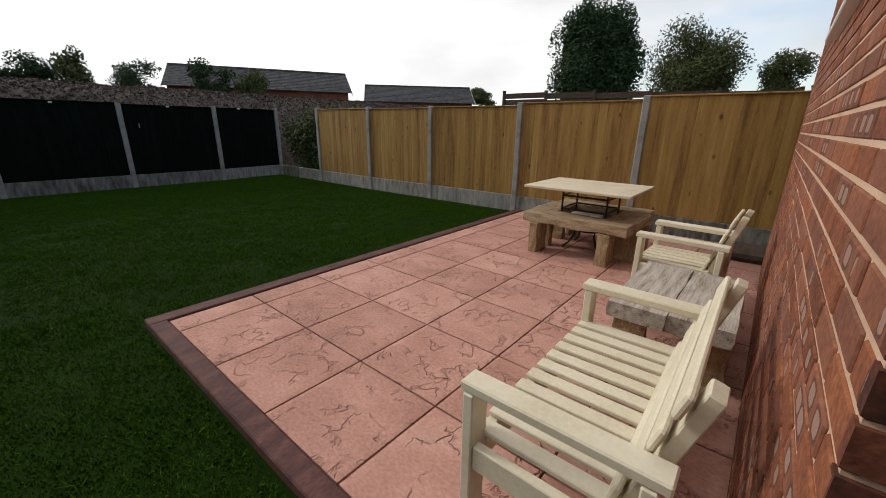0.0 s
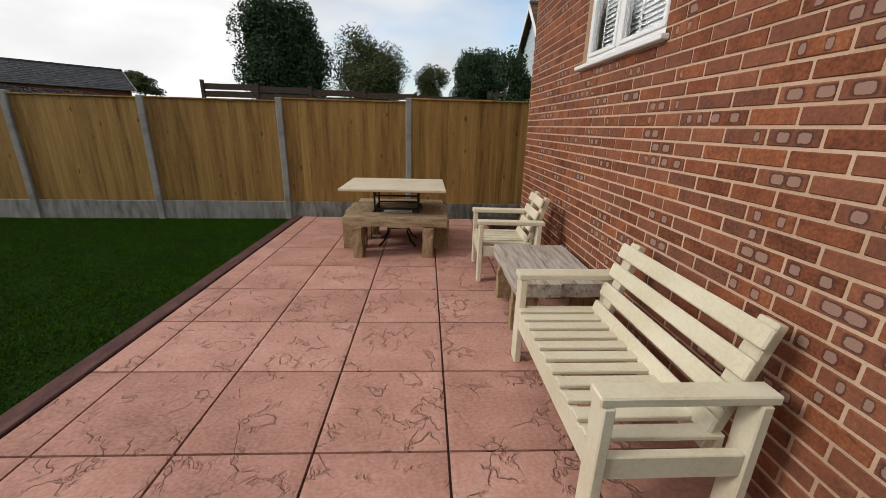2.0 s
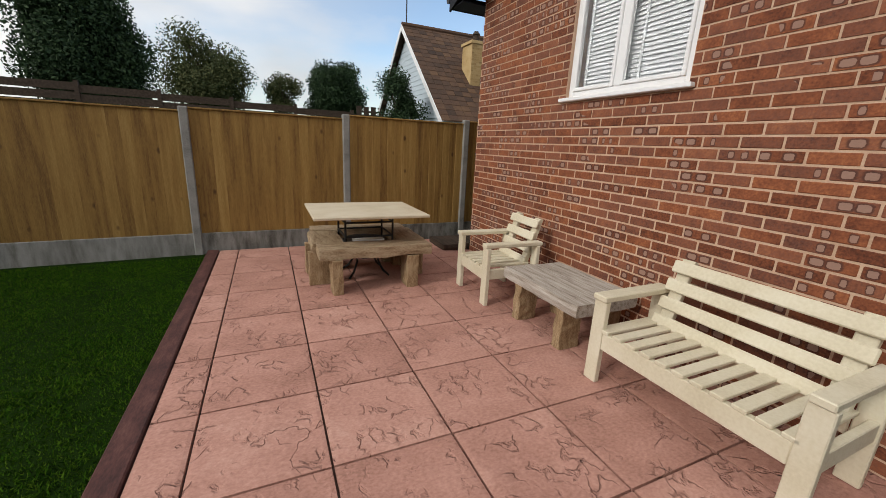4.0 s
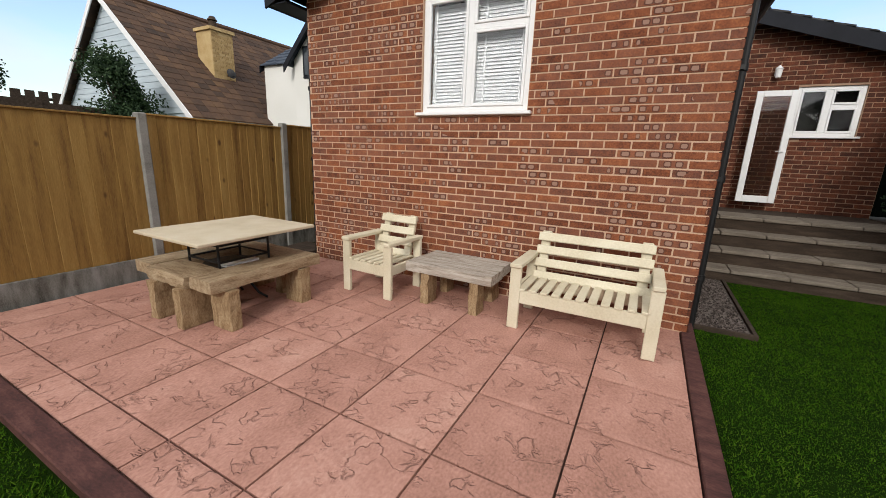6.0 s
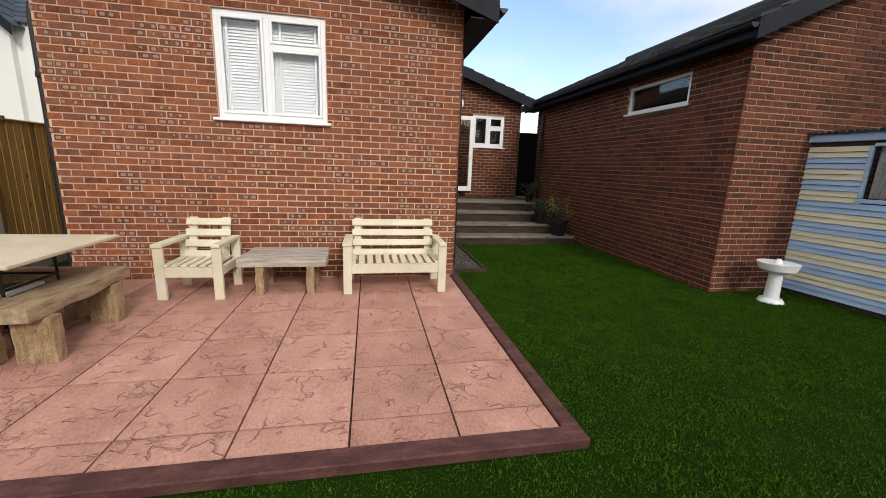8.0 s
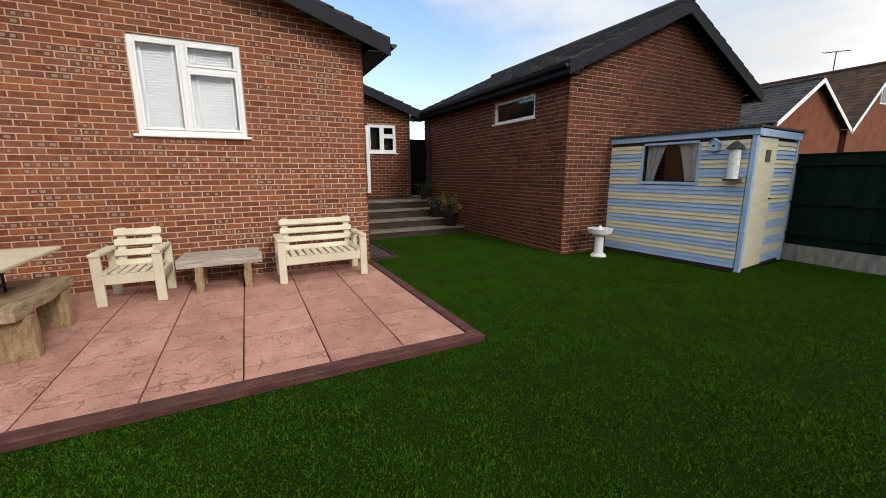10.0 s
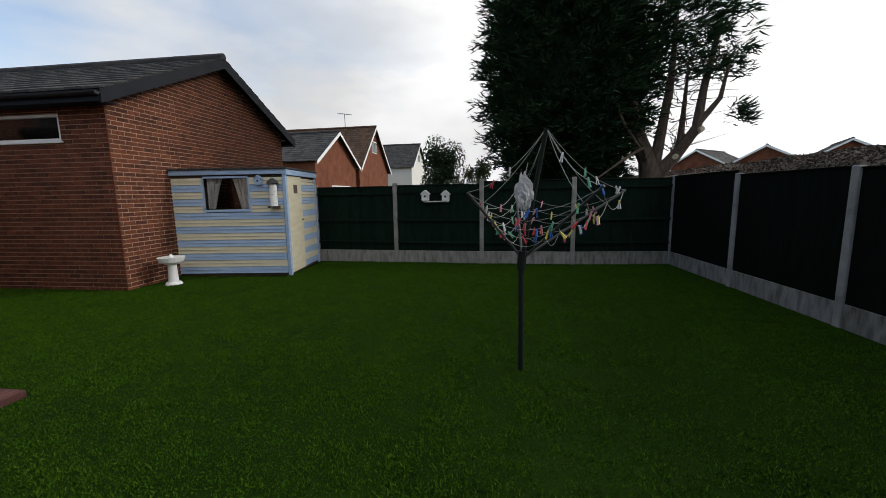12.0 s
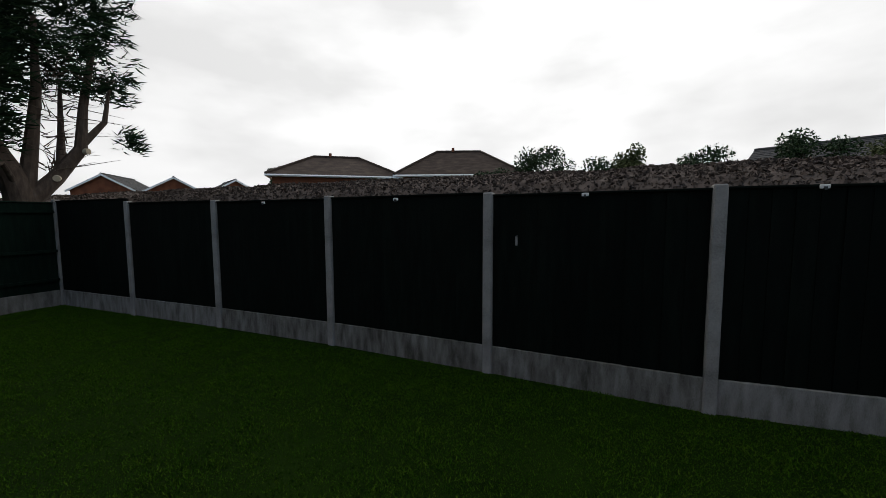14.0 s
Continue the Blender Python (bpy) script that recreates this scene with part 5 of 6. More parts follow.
tree("tree", "tall dense dark green broadleaf tree", -13.4, 37.3, 2.5, (6.2, 3.9, 4.7), 75000, 0.12, M_LEAF, 1, 0.3, 46)
tree("tree", "airy olive green tree with see-through crown", -7.7, 47.0, 2.2, (6.9, 4.4, 3.8), 30000, 0.12, M_LEAFY, 2, 0.28, 44)
tree("tree", "rounded dark green tree", 3.9, 45.9, 2.0, (6.2, 3.4, 2.9), 42000, 0.12, M_LEAF, 3, 0.3, 40)
tree("tree", "small thin olive tree", -0.9, 46.4, 2.0, (5.6, 2.2, 1.9), 9000, 0.1, M_LEAFY, 4, 0.16, 20)
tree("tree", "dense grey-green shrub tree beside the brown roof", 1.7, 16.4, 1.0, (2.95, 1.15, 1.15), 9500, 0.045, M_LEAF, 5, 0.12, 14)
tree("tree", "small bare-topped olive tree far off", -31.4, 46.9, 2.0, (5.0, 2.3, 1.1), 9000, 0.1, M_LEAFY, 6, 0.15, 18)
tree("bush", "feathery dark shrub behind the dark fence", -5.6, -8.9, 0.5, (2.2, 1.1, 1.3), 7000, 0.045, M_LEAF, 7, 0.06, 12)
tree("bush", "feathery dark shrub behind the dark fence", -6.7, -9.4, 0.5, (1.9, 0.85, 1.0), 5000, 0.045, M_LEAFY, 8, 0.05, 10)
for k, (x, y, z, w, h, mt) in enumerate(((-29.4, 1.7, 3.9, 1.9, 1.3, M_LEAF), (-29.7, 4.6, 3.2, 1.8, 1.2, M_LEAF), (-27.7, 6.0, 3.8, 1.0, 1.4, M_LEAFY), (-29.4, 9.0, 3.6, 1.8, 1.3, M_LEAF), (-30.2, 13.2, 4.0, 1.8, 1.3, M_LEAF), (-30.0, 16.0, 3.8, 1.5, 1.3, M_LEAFY), (-30.5, -1.8, 3.4, 1.6, 1.0, M_LEAF), (-35.0, -24.0, 5.2, 1.0, 1.1, M_LEAF))):
    tree("bush", "dark hedge shrub beyond the bank", x, y, 0.4, (z, w, h), 7000, 0.07, mt, 30 + k, 0.08, 11)

# ivy and scrub in the gap between the fences
for k, (x, y, mt) in enumerate(((-12.1, 8.9, M_LEAFY), (-11.2, 9.3, M_LEAF), (-10.3, 9.3, M_LEAFY))):
    tree("bush", "green scrub growing in the gap between the fences", x, y, 0.2, (0.85, 0.85, 1.0), 7000, 0.05, mt, 60 + k, 0.04, 16)

# the great conifer behind the dark fence
con = thing("conifer", "huge dark conifer with bare cut limbs on one side", "tree", pose(-11.8, -6.6, 0.0, 0, 0, -8))
rnd = random.Random(77)


def limb(pts, r0, r1, seg=9):
    bm = bmesh.new()
    tube(bm, pts, r0, r1, seg)
    return bm


part("trunk", limb([Vector(p) for p in ((0.1, 0, -0.3), (0.05, 0, 1.6), (0.15, 0, 2.4), (0.55, -0.1, 3.4), (0.75, -0.2, 5.2), (0.9, -0.3, 8.5))], 0.34, 0.09), M_BARK, con)
for pts, r in ((((0.0, 0, 1.9), (-0.5, 0, 2.5), (-0.95, 0.1, 3.2), (-1.05, 0.1, 4.2), (-1.3, 0.1, 5.6)), 0.15), (((0.0, 0, 2.1), (-0.15, 0, 3.2), (-0.3, 0, 4.4), (-0.35, 0, 6.0)), 0.13), (((-0.6, 0, 2.7), (-0.7, -0.2, 3.6), (-0.75, -0.2, 4.8)), 0.08), (((-0.9, 0.1, 3.2), (-1.4, 0.2, 3.9), (-1.55, 0.2, 4.8)), 0.07), (((0.1, 0, 2.2), (0.4, 0.5, 2.7), (0.9, 0.9, 2.4), (1.6, 1.3, 1.9)), 0.05), (((0.2, 0, 2.5), (0.9, 0.7, 3.3), (1.3, 1.0, 4.2)), 0.04)):
    part("limb", limb([Vector(p) for p in pts], r * 1.3, r * 0.4, 8), M_BARK, con)
for p, d in (((-0.52, 0.06, 2.5), (0.1, 0.25, -0.05)), ((-0.98, 0.14, 3.15), (-0.1, 0.2, 0.0)), ((0.0, 0.3, 1.85), (0.02, 0.2, 0.0))):
    bm = bmesh.new()
    rod(bm, p, Vector(p) + Vector(d) * 0.6, 0.075, 0.07, seg=10)
    part("cut_stub", bm, M_STONE, con, "pale sawn limb end")
bm = bmesh.new()
for _ in range(120):
    z = rnd.uniform(2.6, 5.4)
    b = Vector((-0.35 - 0.8 * rnd.random() * (z - 1.8) / 3.0, rnd.uniform(-0.2, 0.2), z))
    e = b + Vector((rnd.gauss(-0.25, 0.45), rnd.gauss(0, 0.4), rnd.uniform(-0.15, 0.55)))
    rod(bm, b, e, 0.014, 0.003, seg=4)
tagged(part("twig_spray", bm, M_BARK, con), kind="stuff")
v, f = [], []


def spray(c, out, length, count):
    """A flat drooping spray of conifer foliage."""
    side = out.cross(Vector((0, 0, 1)))
    side = side.normalized() if side.length > 1e-3 else Vector((1, 0, 0))
    for _ in range(count):
        k = rnd.random()
        p = c + out * length * k + side * rnd.gauss(0, 0.14) * (1.1 - k) + Vector((0, 0, rnd.gauss(0, 0.07) - 0.12 * k))
        a = (out + side * rnd.gauss(0, 0.7) + Vector((0, 0, rnd.gauss(0.1, 0.5)))).normalized() * rnd.uniform(0.09, 0.2)
        b = a.cross(Vector((rnd.gauss(0, 1), rnd.gauss(0, 1), rnd.gauss(0, 1)))).normalized() * rnd.uniform(0.01, 0.02)
        i = len(v)
        v.extend([p - b, p + a * 0.6 - b * 1.6, p + a * 1.5, p + b])
        f.append((i, i + 1, i + 2, i + 3))


for _ in range(5200):
    z = 1.3 + 9.7 * rnd.random() ** 0.9
    k = (z - 1.3) / 9.7
    R = 2.35 * min(1.0, 0.5 + k * 1.9) * (1 - max(0, k - 0.5) * 1.3)
    a = rnd.uniform(0, 6.283)
    cx, cy = 2.35, -0.6
    q = R * rnd.uniform(0.25, 0.95) * (1 + 0.14 * noise.noise(Vector((a * 1.5, z * 0.9, 3))))
    c = Vector((cx + math.cos(a) * q, cy + math.sin(a) * q * 0.85, z))
    if c.x < 0.4 and z < 4.6 and c.y > -1.0:
        continue
    spray(c, Vector((math.cos(a), math.sin(a), -0.1 + 0.35 * rnd.random())).normalized(), rnd.uniform(0.3, 0.75), 30)
for _ in range(420):
    z = rnd.uniform(4.5, 8.5)
    c = Vector((rnd.uniform(-1.7, 0.6), rnd.uniform(-0.9, 0.8), z))
    spray(c, Vector((rnd.gauss(-0.6, 0.5), rnd.gauss(0, 0.6), 0.1)).normalized(), rnd.uniform(0.3, 0.6), 22)
for _ in range(16):
    spray(Vector((-1.75, 0.2, 3.35 + 0.4 * rnd.random())), Vector((rnd.gauss(-0.6, 0.4), rnd.gauss(0, 0.4), 0.1)).normalized(), 0.4, 16)
tagged(mesh_object("crown", v, f, M_CONIFER, con), kind="stuff")
bm = bmesh.new()
bmesh.ops.create_icosphere(bm, subdivisions=4, radius=1.0)
for q in bm.verts:
    d = 1 + 0.22 * noise.noise(q.co * 2.3)
    q.co = Vector((2.45 + q.co.x * 1.75 * d, -0.7 + q.co.y * 1.4 * d, 5.6 + q.co.z * 4.1 * d))
part("inner_foliage", bm, M_CONIFER, con)


def gable_house(name, label, x0, x1, y0, y1, eave, ridge, mat_wall, mat_roof, windows=(), over=0.3, m=None, base=-0.2, verge=None):
    """A plain house with a pitched roof, ridge along x; m turns and places it."""
    h = thing(name, label, "house", m)
    ym = (y0 + y1) / 2
    sl = (ridge - eave) / (ym - y0)
    bm = bmesh.new()
    prism(bm, [(y0, base), (y1, base), (y1, eave), (ym, ridge), (y0, eave)], "x", x0, x1)
    part("wall", bm, mat_wall, h)
    for ya in (y0 - over, y1 + over):
        roof_side("roof", h, x0 - over, x1 + over, ya, eave - over * sl + 0.05, ym, ridge + 0.05, 0.05, mat_roof)
    for xe in (x0 - over - 0.03, x1 + over):
        for ya in (y0 - over, y1 + over):
            bm = bmesh.new()
            za = eave - over * sl
            prism(bm, [(ya, za - 0.16), (ya, za + 0.06), (ym, ridge + 0.06), (ym, ridge - 0.16)], "x", xe, xe + 0.03)
            part("bargeboard", bm, verge or M_WHITE, h)
    bm = bmesh.new()
    rod(bm, (x0 - over, ym, ridge + 0.06), (x1 + over, ym, ridge + 0.06), 0.11, seg=8)
    part("ridge_tiles", bm, mat_roof, h)
    for face, a, b, z0, z1 in windows:
        w = new("window")
        w.parent = h
        if face == "x0":
            o = [(x0 - 0.04, a, z0, x0 - 0.004, b, z1), (x0 - 0.06, a + 0.08, z0 + 0.08, x0 - 0.042, (a + b) / 2 - 0.03, z1 - 0.08), (x0 - 0.06, (a + b) / 2 + 0.03, z0 + 0.08, x0 - 0.042, b - 0.08, z1 - 0.08)]
        elif face == "y1":
            o = [(a, y1 + 0.004, z0, b, y1 + 0.04, z1), (a + 0.08, y1 + 0.042, z0 + 0.08, (a + b) / 2 - 0.03, y1 + 0.06, z1 - 0.08), ((a + b) / 2 + 0.03, y1 + 0.042, z0 + 0.08, b - 0.08, y1 + 0.06, z1 - 0.08)]
        else:
            o = [(a, y0 - 0.04, z0, b, y0 - 0.004, z1), (a + 0.08, y0 - 0.06, z0 + 0.08, (a + b) / 2 - 0.03, y0 - 0.042, z1 - 0.08), ((a + b) / 2 + 0.03, y0 - 0.06, z0 + 0.08, b - 0.08, y0 - 0.042, z1 - 0.08)]
        boxpart("frame", o[0], verge or M_WHITE, w)
        boxpart("pane", o[1], M_PANE, w)
        boxpart("pane", o[2], M_PANE, w)
    return h


M_PANE = material("far_dark_pane", [(0.02, 0.025, 0.03), (0.05, 0.06, 0.07)], 2, 0.08, 0, 20, spec=0.6)
M_CLAD = material("pale_blue_cladding", [(0.42, 0.5, 0.56), (0.55, 0.62, 0.67)], 1, 0.7, 0.2, 20, stretch=(1, 1, 8))
M_BLUETILE = material("blue_grey_slate", [(0.025, 0.035, 0.055), (0.05, 0.065, 0.09)], 1, 0.7, 0.2, 20, vary=0.1, islands=True)
M_FARBRICK = material("far_brick", [(0.095, 0.03, 0.015), (0.16, 0.052, 0.025), (0.22, 0.08, 0.038)], 1.5, 0.9, 0.3, 40)

# chalet bungalow with brown roof and buff chimney
brown = gable_house("chalet_house", "chalet bungalow with steep mottled brown tiled roof and pale cladding", 3.0, 10.6, 14.9, 23.5, 2.55, 6.25, M_CLAD, M_REDTILE)
for k in range(20):
    z = 2.5 + k * 0.19
    hw = 4.3 * (1 - max(0, z - 2.55) / 3.7) - 0.25
    if hw > 0.2:
        boxpart("cladding_board", (2.965, 19.2 - hw, z, 2.998, 19.2 + hw, z + 0.175), M_CLAD, brown)
chim = boxpart("chimney", (4.85, 15.7, 1.6, 5.6, 16.5, 4.55), M_BUFF, brown, "buff brick chimney stack", m=Matrix.Translation((-0.3, 0.6, 0.75)))
boxpart("chimney_base", (4.5, 15.35, 1.2, 5.8, 16.4, 2.3), M_BUFF, chim)
rows = []
for k in range(37):
    z = 1.65 + k * 0.077
    for j in range(-1, 4):
        xa, xb = max(4.85, 4.85 + (0.11 if k % 2 else 0) + j * 0.225), min(5.6, 4.85 + (0.11 if k % 2 else 0) + j * 0.225 + 0.214)
        if xb - xa > 0.04:
            rows.append((xa, 15.688, z, xb, 15.699, z + 0.066))
blocks("chimney_bricks", rows, M_BUFF, chim)
boxpart("chimney_cap", (4.79, 15.64, 4.55, 5.66, 16.56, 4.65), M_BUFF, chim)
bm = bmesh.new()
rod(bm, (5.2, 16.1, 4.65), (5.2, 16.1, 4.95), 0.13, 0.11, seg=12)
rod(bm, (5.2, 16.1, 4.95), (5.2, 16.1, 5.07), 0.16, 0.08, seg=12)
part("chimney_pot", bm, M_STEP, chim)
dish = thing("satellite_dish", "grey satellite dish on the buff chimney", "satellite dish", pose(5.0, 16.12, 3.95))
bm = bmesh.new()
bmesh.ops.create_uvsphere(bm, u_segments=16, v_segments=10, radius=0.28)
bmesh.ops.delete(bm, geom=[q for q in bm.verts if q.co.z > -0.18], context="VERTS")
o = part("dish", bm, M_TILE, dish, m=Matrix.Translation((0, 0.15, 0)) @ Matrix.Rotation(radians(-105), 4, "X"))
o.modifiers.new("thick", "SOLIDIFY").thickness = 0.012
bm = bmesh.new()
rod(bm, (0, 0.15, 0), (0, -0.22, -0.04), 0.015)
part("arm", bm, M_IRON, dish)

# white rendered house
gable_house("white_house", "white rendered house front gable with blue-grey slate roof", 5.25, 7.4, 11.1, 13.28, 4.29, 5.41, M_RENDER, M_BLUETILE, windows=(("x0", 11.93, 12.86, 3.73, 4.64), ("x0", 11.46, 13.14, 1.1, 2.29)), over=0.22, verge=M_FASCIA)
gable_house("white_house", "long white rendered house with blue-grey slate roof", -5.3, 0.6, -1.96, 1.96, 4.25, 5.5, M_RENDER, M_BLUETILE, m=pose(7.35, 14.26, 0, 0, 0, 90), over=0.1, verge=M_FASCIA)

# red brick neighbours past the garage
for k, (x, y, e, g, w, mw, mt) in enumerate(((3.2, -21.1, 3.85, 5.85, 6.2, M_FARBRICK, M_TILE), (2.84, -28.5, 3.9, 7.4, 7.0, M_FARBRICK, M_REDTILE), (1.7, -43.1, 4.9, 7.7, 7.0, M_RENDER, M_TILE))):
    gable_house("neighbour_house", "red brick gabled neighbour house with white bargeboards" if k < 2 else "gabled neighbour house with grey tiled roof", 0.0, 11.0, -w / 2, w / 2, e, g, mw, mt, m=pose(x, y, 0, 0, 0, -3), windows=(("x0", -1.9, 1.0, 0.9, 2.3),) + ((("x0", -0.6, 0.6, g - 2.2, g - 1.2),) if k else ()))


M_FARTILE = material("brown_grey_tile", [(0.03, 0.022, 0.018), (0.06, 0.044, 0.036), (0.1, 0.075, 0.06)], 1.5, 0.9, 0.4, 12, stretch=(1, 1, 4), spec=0.1)


def hip_house(x, y, rz, w, d, eave, ridge, label):
    h = thing("hip_house", label, "house", pose(x, y, 0, 0, 0, rz))
    boxpart("wall", (-w / 2, -d / 2, -0.2, w / 2, d / 2, eave), M_FARBRICK, h)
    o, g = 0.4, w * 0.2
    v = [(-w / 2 - o, -d / 2 - o, eave), (w / 2 + o, -d / 2 - o, eave), (w / 2 + o, d / 2 + o, eave), (-w / 2 - o, d / 2 + o, eave), (-g, 0, ridge), (g, 0, ridge)]
    mesh_object("roof", v, [(0, 1, 5, 4), (1, 2, 5), (2, 3, 4, 5), (3, 0, 4), (3, 2, 1, 0)], M_FARTILE, h)
    for a, b in ((0, 1), (1, 2), (2, 3), (3, 0)):
        bm = bmesh.new()
        p, q = Vector(v[a]), Vector(v[b])
        rod(bm, p - Vector((0, 0, 0.1)), q - Vector((0, 0, 0.1)), 0.09, seg=4)
        part("fascia", bm, M_WHITE, h)
    for a, b in ((0, 4), (1, 5), (2, 5), (3, 4), (4, 5)):
        bm = bmesh.new()
        rod(bm, Vector(v[a]) + Vector((0, 0, 0.04)), Vector(v[b]) + Vector((0, 0, 0.04)), 0.11, seg=6)
        part("hip_tiles", bm, M_FARTILE, h)
    bm = bmesh.new()
    rod(bm, (0.5, 0, ridge), (0.5, 0, ridge + 0.35), 0.12, seg=8)
    part("vent", bm, M_FARBRICK, h)
    return h


hip_house(-34.9, -16.8, -51, 9.3, 7.4, 4.8, 6.7, "hip roofed brick house beyond the bank")
hip_house(-40.3, -7.6, -68, 9.6, 7.6, 4.95, 7.35, "hip roofed brick house beyond the bank")
gable_house("bungalow", "distant bungalow with a plain dark roof", -9, 4.5, -3, 3, 4.1, 5.75, M_FARBRICK, M_TILE, m=pose(-34.8, 21.7, 0, 0, 0, 62))
gable_house("bungalow", "distant brick bungalow with brown roof", -5.6, 5.6, -3, 3, 3.8, 5.45, M_FARBRICK, M_TILE, m=pose(-32.5, 35.8, 0, 0, 0, 48))
for k, (x, y) in enumerate(((-34.5, -48.5), (-39.5, -45.7), (-44.2, -42.4))):
    gable_house("far_house", "far roof on the skyline", -3.5, 3.5, -3, 3, 4.7, 6.4, M_FARBRICK, M_TILE, m=pose(x, y, 0, 0, 0, 40 + 12 * k))


def aerial(x, y, z, label):
    a = thing("tv_aerial", label, "aerial", pose(x, y, z))
    bm = bmesh.new()
    rod(bm, (0, 0, -0.6), (0, 0, 1.1), 0.025, seg=6)
    part("mast", bm, M_TILE, a)
    bm = bmesh.new()
    rod(bm, (-0.6, 0, 1.05), (0.6, 0, 1.2), 0.02, seg=6)
    for q in range(6):
        p = Vector((-0.55 + q * 0.22, 0, 1.06 + q * 0.027))
        rod(bm, p - Vector((0, 0.25, 0)), p + Vector((0, 0.25, 0)), 0.012, seg=5)
    part("elements", bm, M_TILE, a)


aerial(2.9, 19.2, 6.5, "thin television aerial on the brown roof")
aerial(5.0, -27.6, 7.3, "thin television aerial on a neighbour roof")

# grey slatted fence further off
gf = thing("slatted_fence", "weathered grey slatted fence beyond the yellow one", "fence")
for k in range(7):
    x, h = -9.2 + k * 1.85, 2.82 - k * 0.05
    boxpart("post", (x - 0.05, 16.35, -0.2, x + 0.05, 16.45, h), M_STEP, gf)
    if k < 6:
        for j in range(7):
            boxpart("slat", (x + 0.05, 16.38, h - 1.75 + j * 0.24, x + 1.8, 16.4, h - 1.55 + j * 0.24), M_STEP, gf)
pf = thing("picket_fence", "low grey picket fence far behind", "fence")
for k in range(16):
    x = 2.2 + k * 0.42
    boxpart("picket", (x, 26.0, -0.2, x + 0.3, 26.04, 3.55), M_STEP, pf)
boxpart("rail", (2.2, 26.05, 3.2, 8.8, 26.1, 3.32), M_STEP, pf)

# ---- lawn grass ----
def grass(count, seed, x0, x1, y0, y1, hmin, hmax, label):
    rng = np.random.default_rng(seed)
    x, y = rng.uniform(x0, x1, count), rng.uniform(y0, y1, count)
    keep = ~((x > PX0 - 0.16) & (y > PY0 - 0.14)) & (x < 0.28 + (y < 1.74) * 9)
    keep &= (x > -11.45) & (y > -4.28) & (y < 7.86 + x * 0.02)
    keep &= ~((x > -3.2) & (x < -0.9) & (y < -2.4)) & ~((x > GX0 - 0.02) & (y < GY1 + 0.03)) & (x < 2.42)
    x, y = x[keep], y[keep]
    n = len(x)
    a = rng.uniform(0, 6.283, n)
    cells = rng.uniform(0.45, 1.35, (220, 220)) * 0.6 + 0.4 * rng.uniform(0.5, 1.4, (55, 55)).repeat(4, 0).repeat(4, 1)
    gx, gy = (x + 13.0) / 0.085, (y + 5.2) / 0.085
    ix, iy = gx.astype(int) % 219, gy.astype(int) % 219
    fx, fy = gx - np.floor(gx), gy - np.floor(gy)
    tuft = (cells[ix, iy] * (1 - fx) + cells[ix + 1, iy] * fx) * (1 - fy) + (cells[ix, iy + 1] * (1 - fx) + cells[ix + 1, iy + 1] * fx) * fy
    h = rng.uniform(hmin, hmax, n) * tuft ** 1.8
    w = rng.uniform(0.003, 0.0065, n)
    lx, ly = rng.normal(0, 0.75, n) * h, rng.normal(0, 0.75, n) * h
    v = np.empty((n, 3, 3), np.float32)
    v[:, 0] = np.stack([x - np.cos(a) * w, y - np.sin(a) * w, np.full(n, LAWN - 0.004)], 1)
    v[:, 1] = np.stack([x + np.cos(a) * w, y + np.sin(a) * w, np.full(n, LAWN - 0.004)], 1)
    v[:, 2] = np.stack([x + lx, y + ly, LAWN + h], 1)
    me = bpy.data.meshes.new("grass")
    me.vertices.add(3 * n)
    me.vertices.foreach_set("co", v.ravel())
    me.loops.add(3 * n)
    me.loops.foreach_set("vertex_index", np.arange(3 * n, dtype=np.int32))
    me.polygons.add(n)
    me.polygons.foreach_set("loop_start", np.arange(0, 3 * n, 3, dtype=np.int32))
    me.update(calc_edges=True)
    me.materials.append(M_BLADE)
    return tagged(new("grass", me), label, "grass", kind="stuff")


grass(1650000, 1, -11.5, 2.5, -4.4, 7.9, 0.008, 0.022, "short mown green grass blades")

# ---- patio slabs, edging, bricks ----
for a, b, c, d in ((PX0 - 0.14, PY0 - 0.12, PX0 - 0.004, PY1), ):
    boxpart("edging_board", (a, b, -0.25, c, d, 0.012), M_EDGING, patio, "dark stained timber edging", bevel=0.008)
boxpart("edging_board", (PX0 - 0.003, PY0 - 0.12, -0.25, -0.012, PY0 - 0.004, 0.012), M_EDGING, patio, "dark stained timber edging", bevel=0.008)
boxpart("edging_board", (-0.011, PY0 - 0.12, -0.25, 0.28, HY0 - 0.012, 0.012), M_EDGING, patio, "dark stained timber edging", bevel=0.008)


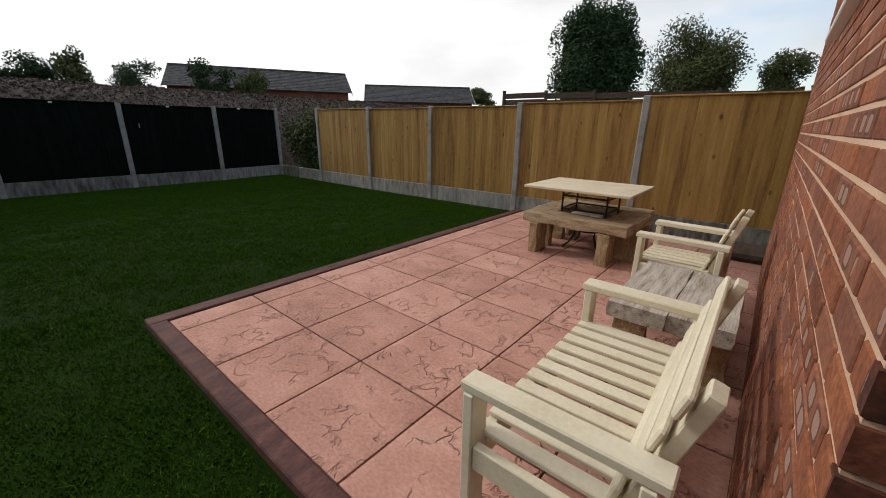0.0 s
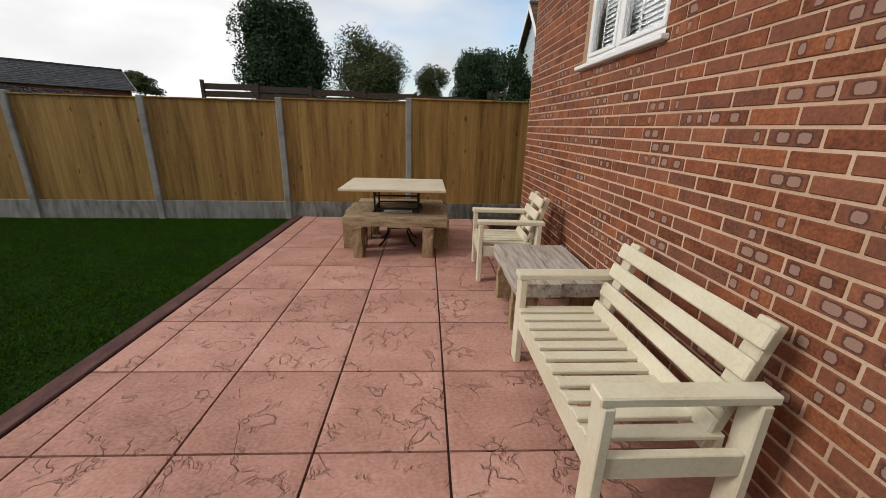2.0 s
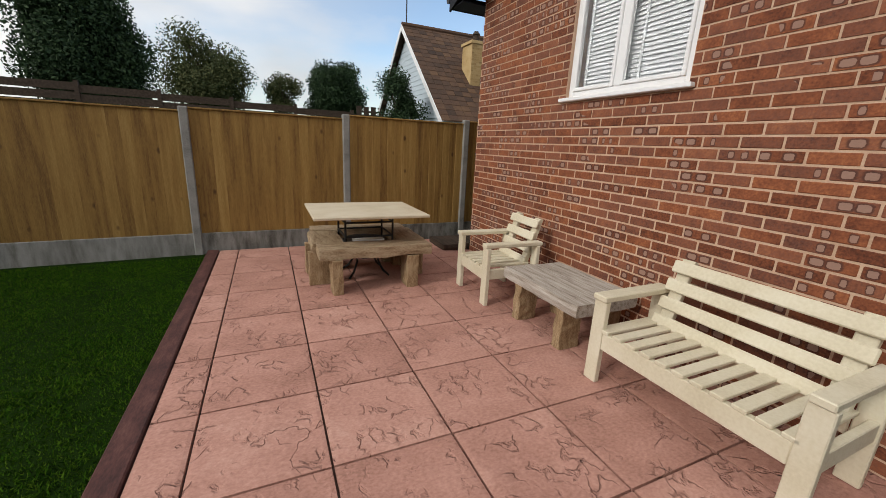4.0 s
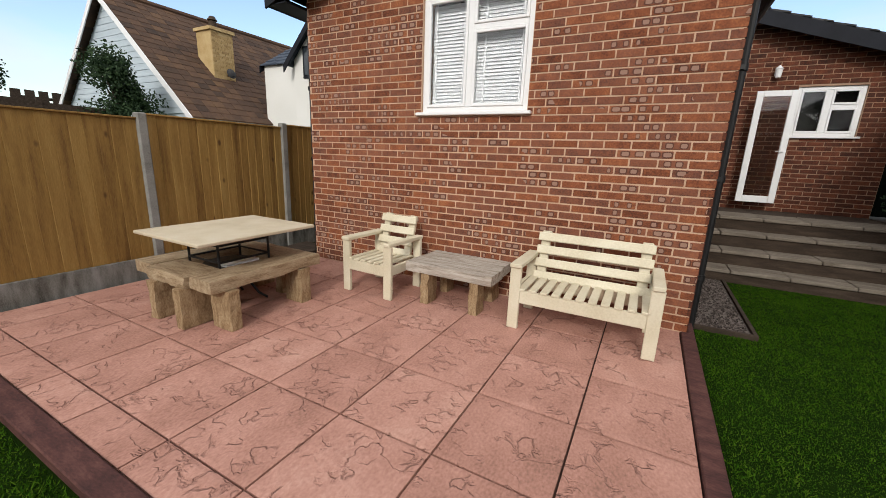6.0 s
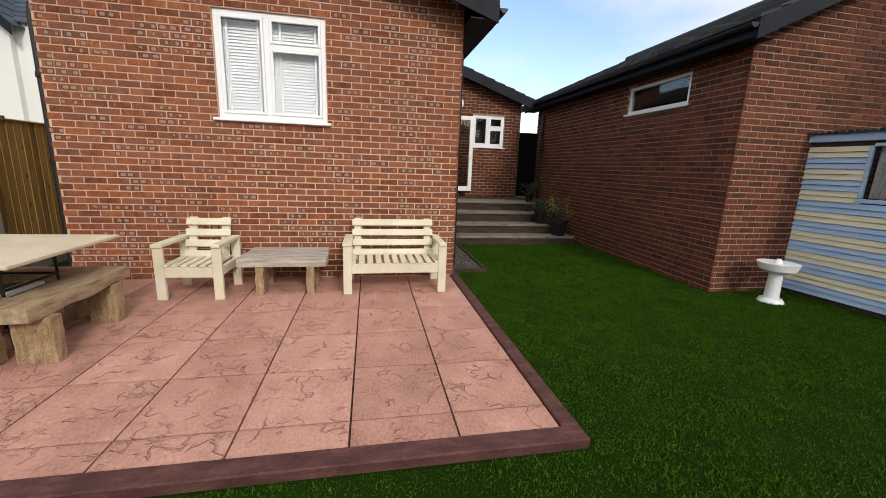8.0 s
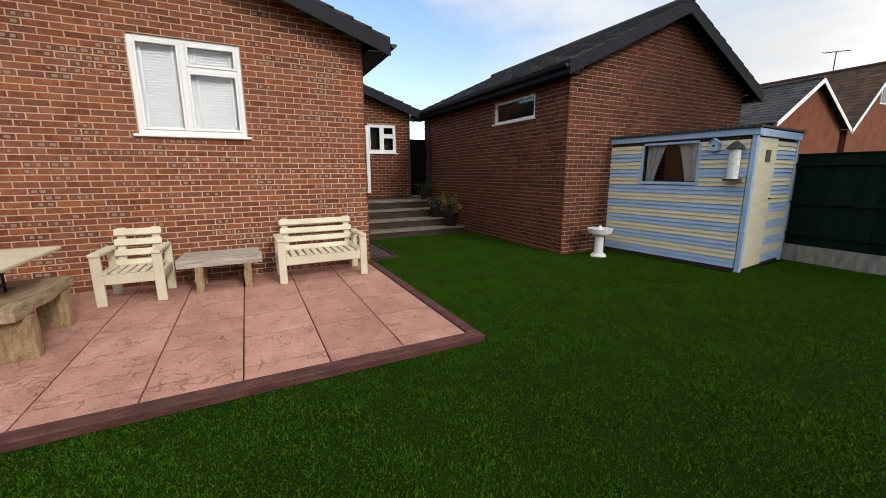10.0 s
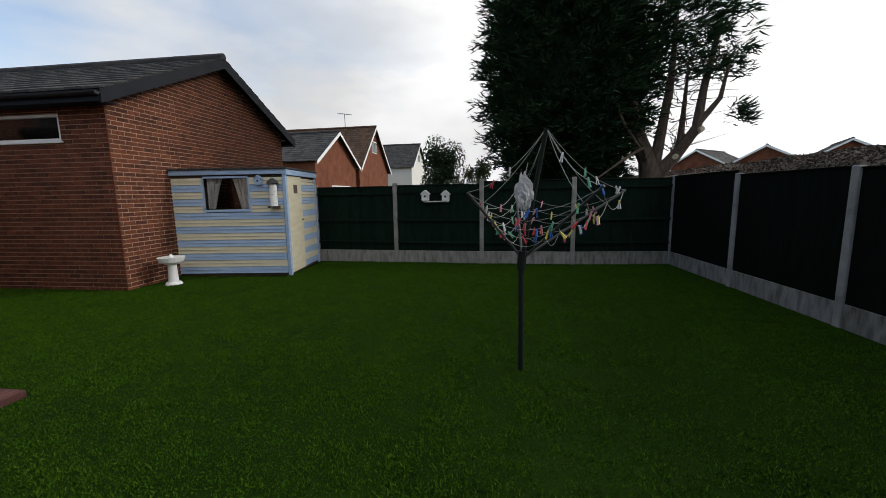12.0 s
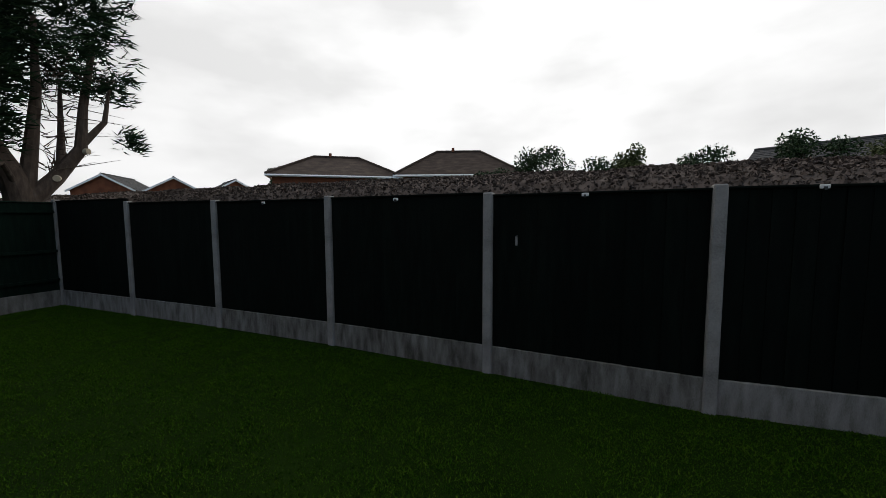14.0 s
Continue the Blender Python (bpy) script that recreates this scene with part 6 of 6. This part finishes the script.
def slab_mesh(w, d, seed):
    """A riven slab: a broken, gently stepped top with worn edges."""
    bm = bmesh.new()
    nx, ny = max(4, int(w / 0.022)), max(4, int(d / 0.022))
    g = []
    for j in range(ny + 1):
        row = []
        for i in range(nx + 1):
            u, t = i / nx, j / ny
            edge = min(u, 1 - u) * w, min(t, 1 - t) * d
            p = Vector((u * w * 2.2 + seed * 7.3, t * d * 2.2, seed * 1.7))
            n1 = noise.noise(p * 1.1 + Vector((noise.noise(p * 1.5), 0, 0)))
            z = 0.004 * math.floor(n1 * 5) / 2.5 + 0.003 * noise.noise(p * 4) + 0.0012 * noise.noise(Vector((p.x * 6, p.y * 15, p.z)))
            z *= min(1.0, min(edge) / 0.05)
            if min(edge) < 1e-6:
                z = -0.003
            row.append(bm.verts.new((u * w, t * d, z)))
        g.append(row)
    for j in range(ny):
        for i in range(nx):
            bm.faces.new((g[j][i], g[j][i + 1], g[j + 1][i + 1], g[j + 1][i]))
    rim = [g[0][i] for i in range(nx + 1)] + [g[j][nx] for j in range(1, ny + 1)] + [g[ny][i] for i in range(nx - 1, -1, -1)] + [g[j][0] for j in range(ny - 1, 0, -1)]
    low = [bm.verts.new((q.co.x, q.co.y, -0.04)) for q in rim]
    for i in range(len(rim)):
        k = (i + 1) % len(rim)
        bm.faces.new((rim[k], rim[i], low[i], low[k]))
    return bm


seed = 0
for xa, xb in zip(XL, XL[1:]):
    for ya, yb in zip(YL, YL[1:]):
        seed += 1
        o = part("slab", slab_mesh(xb - xa - 0.013, yb - ya - 0.013, seed), M_SLAB, patio, m=Matrix.Translation((xa + 0.0065, ya + 0.0065, 0.0)))
rnd = random.Random(4)


def lay_bricks(cells, place, parent, mat_one, mat_many, pick, name="brick"):
    """Lays brick cells as pieces where pick() says so, and the rest as one mesh. place(a, b, za, zb) gives a box."""
    one, many = [], []
    for c in cells:
        (one if pick(c) and len(one) < 300 else many).append(c)
    cache = {}
    for c in one:
        x0, y0, z0, x1, y1, z1 = place(*c)
        key = (round(x1 - x0, 3), round(y1 - y0, 3), round(z1 - z0, 3))
        if key not in cache:
            bm = bmesh.new()
            box(bm, 0, 0, 0, x1 - x0, y1 - y0, z1 - z0, 0.0035)
            me = bpy.data.meshes.new(name)
            bm.to_mesh(me)
            bm.free()
            me.materials.append(mat_one)
            face_map(me, [(0, 0, 0, *key)] * len(me.vertices))
            cache[key] = me
        o = new(name, cache[key])
        o.parent = parent
        o.location = (x0 + rnd.uniform(-0.0015, 0.0015), y0, z0)
    if many:
        blocks(name + "work", [place(*c) for c in many], mat_many, parent)


lay_bricks(brick_cells(HY0 - 0.012, HY1 + 0.012, -0.08, 4.6, in_gable), lambda a, b, c, d: (-0.005, a, c, 0.02, b, d), house_wall, M_BRICK, M_BRICKS, lambda c: c[0] < 5.0 and 0.0 < c[2] < 1.8)
# House side wall: its shade is put into the darker brick colour.
lay_bricks(brick_cells(-0.012, HX1, -0.075, EAVE_Z, lambda x, z: not (3.84 < x < 4.79 and 0.74 < z < 2.8)), lambda a, b, c, d: (a, HY0 - 0.008, c, b, HY0 + 0.02, d), house_wall, M_BRICK, M_BRICKS_BROWN_SHADE, lambda c: False)
lay_bricks(brick_cells(GY0, GY1 + 0.012, -0.16, 4.9, lambda y, z: z < garage_top(y) - 0.02), lambda a, b, c, d: (GX0 - 0.008, a, c, GX0 + 0.02, b, d), garage, M_BRICK_BROWN, M_BRICKS_BROWN_SHADE, lambda c: c[0] > -2.7 and c[2] > 0.0)
lay_bricks(brick_cells(GX0 - 0.012, GX1, -0.15, G_EAVE, lambda x, z: not (GWX0 - 0.01 < x < GWX1 + 0.01 and GWZ0 - 0.04 < z < GWZ1 + 0.01)), lambda a, b, c, d: (a, GY1 - 0.02, c, b, GY1 + 0.008, d), garage, M_BRICK_BROWN, M_BRICKS_BROWN_SHADE, lambda c: False)
# Rear wing: darker bricks than the gable, shade painted into the colour.
lay_bricks(brick_cells(-0.55, HY0 - 0.01, 0.6, 4.6, lambda y, z: z < rear_top(y) - 0.02 and not (RWY0 - 0.01 < y < RWY1 + 0.01 and RWZ0 - 0.04 < z < RWZ1 + 0.01)), lambda a, b, c, d: (RX - 0.008, a, c, RX + 0.02, b, d), rear, M_BRICK_BROWN, M_BRICKS_BROWN_SHADE, lambda c: False)
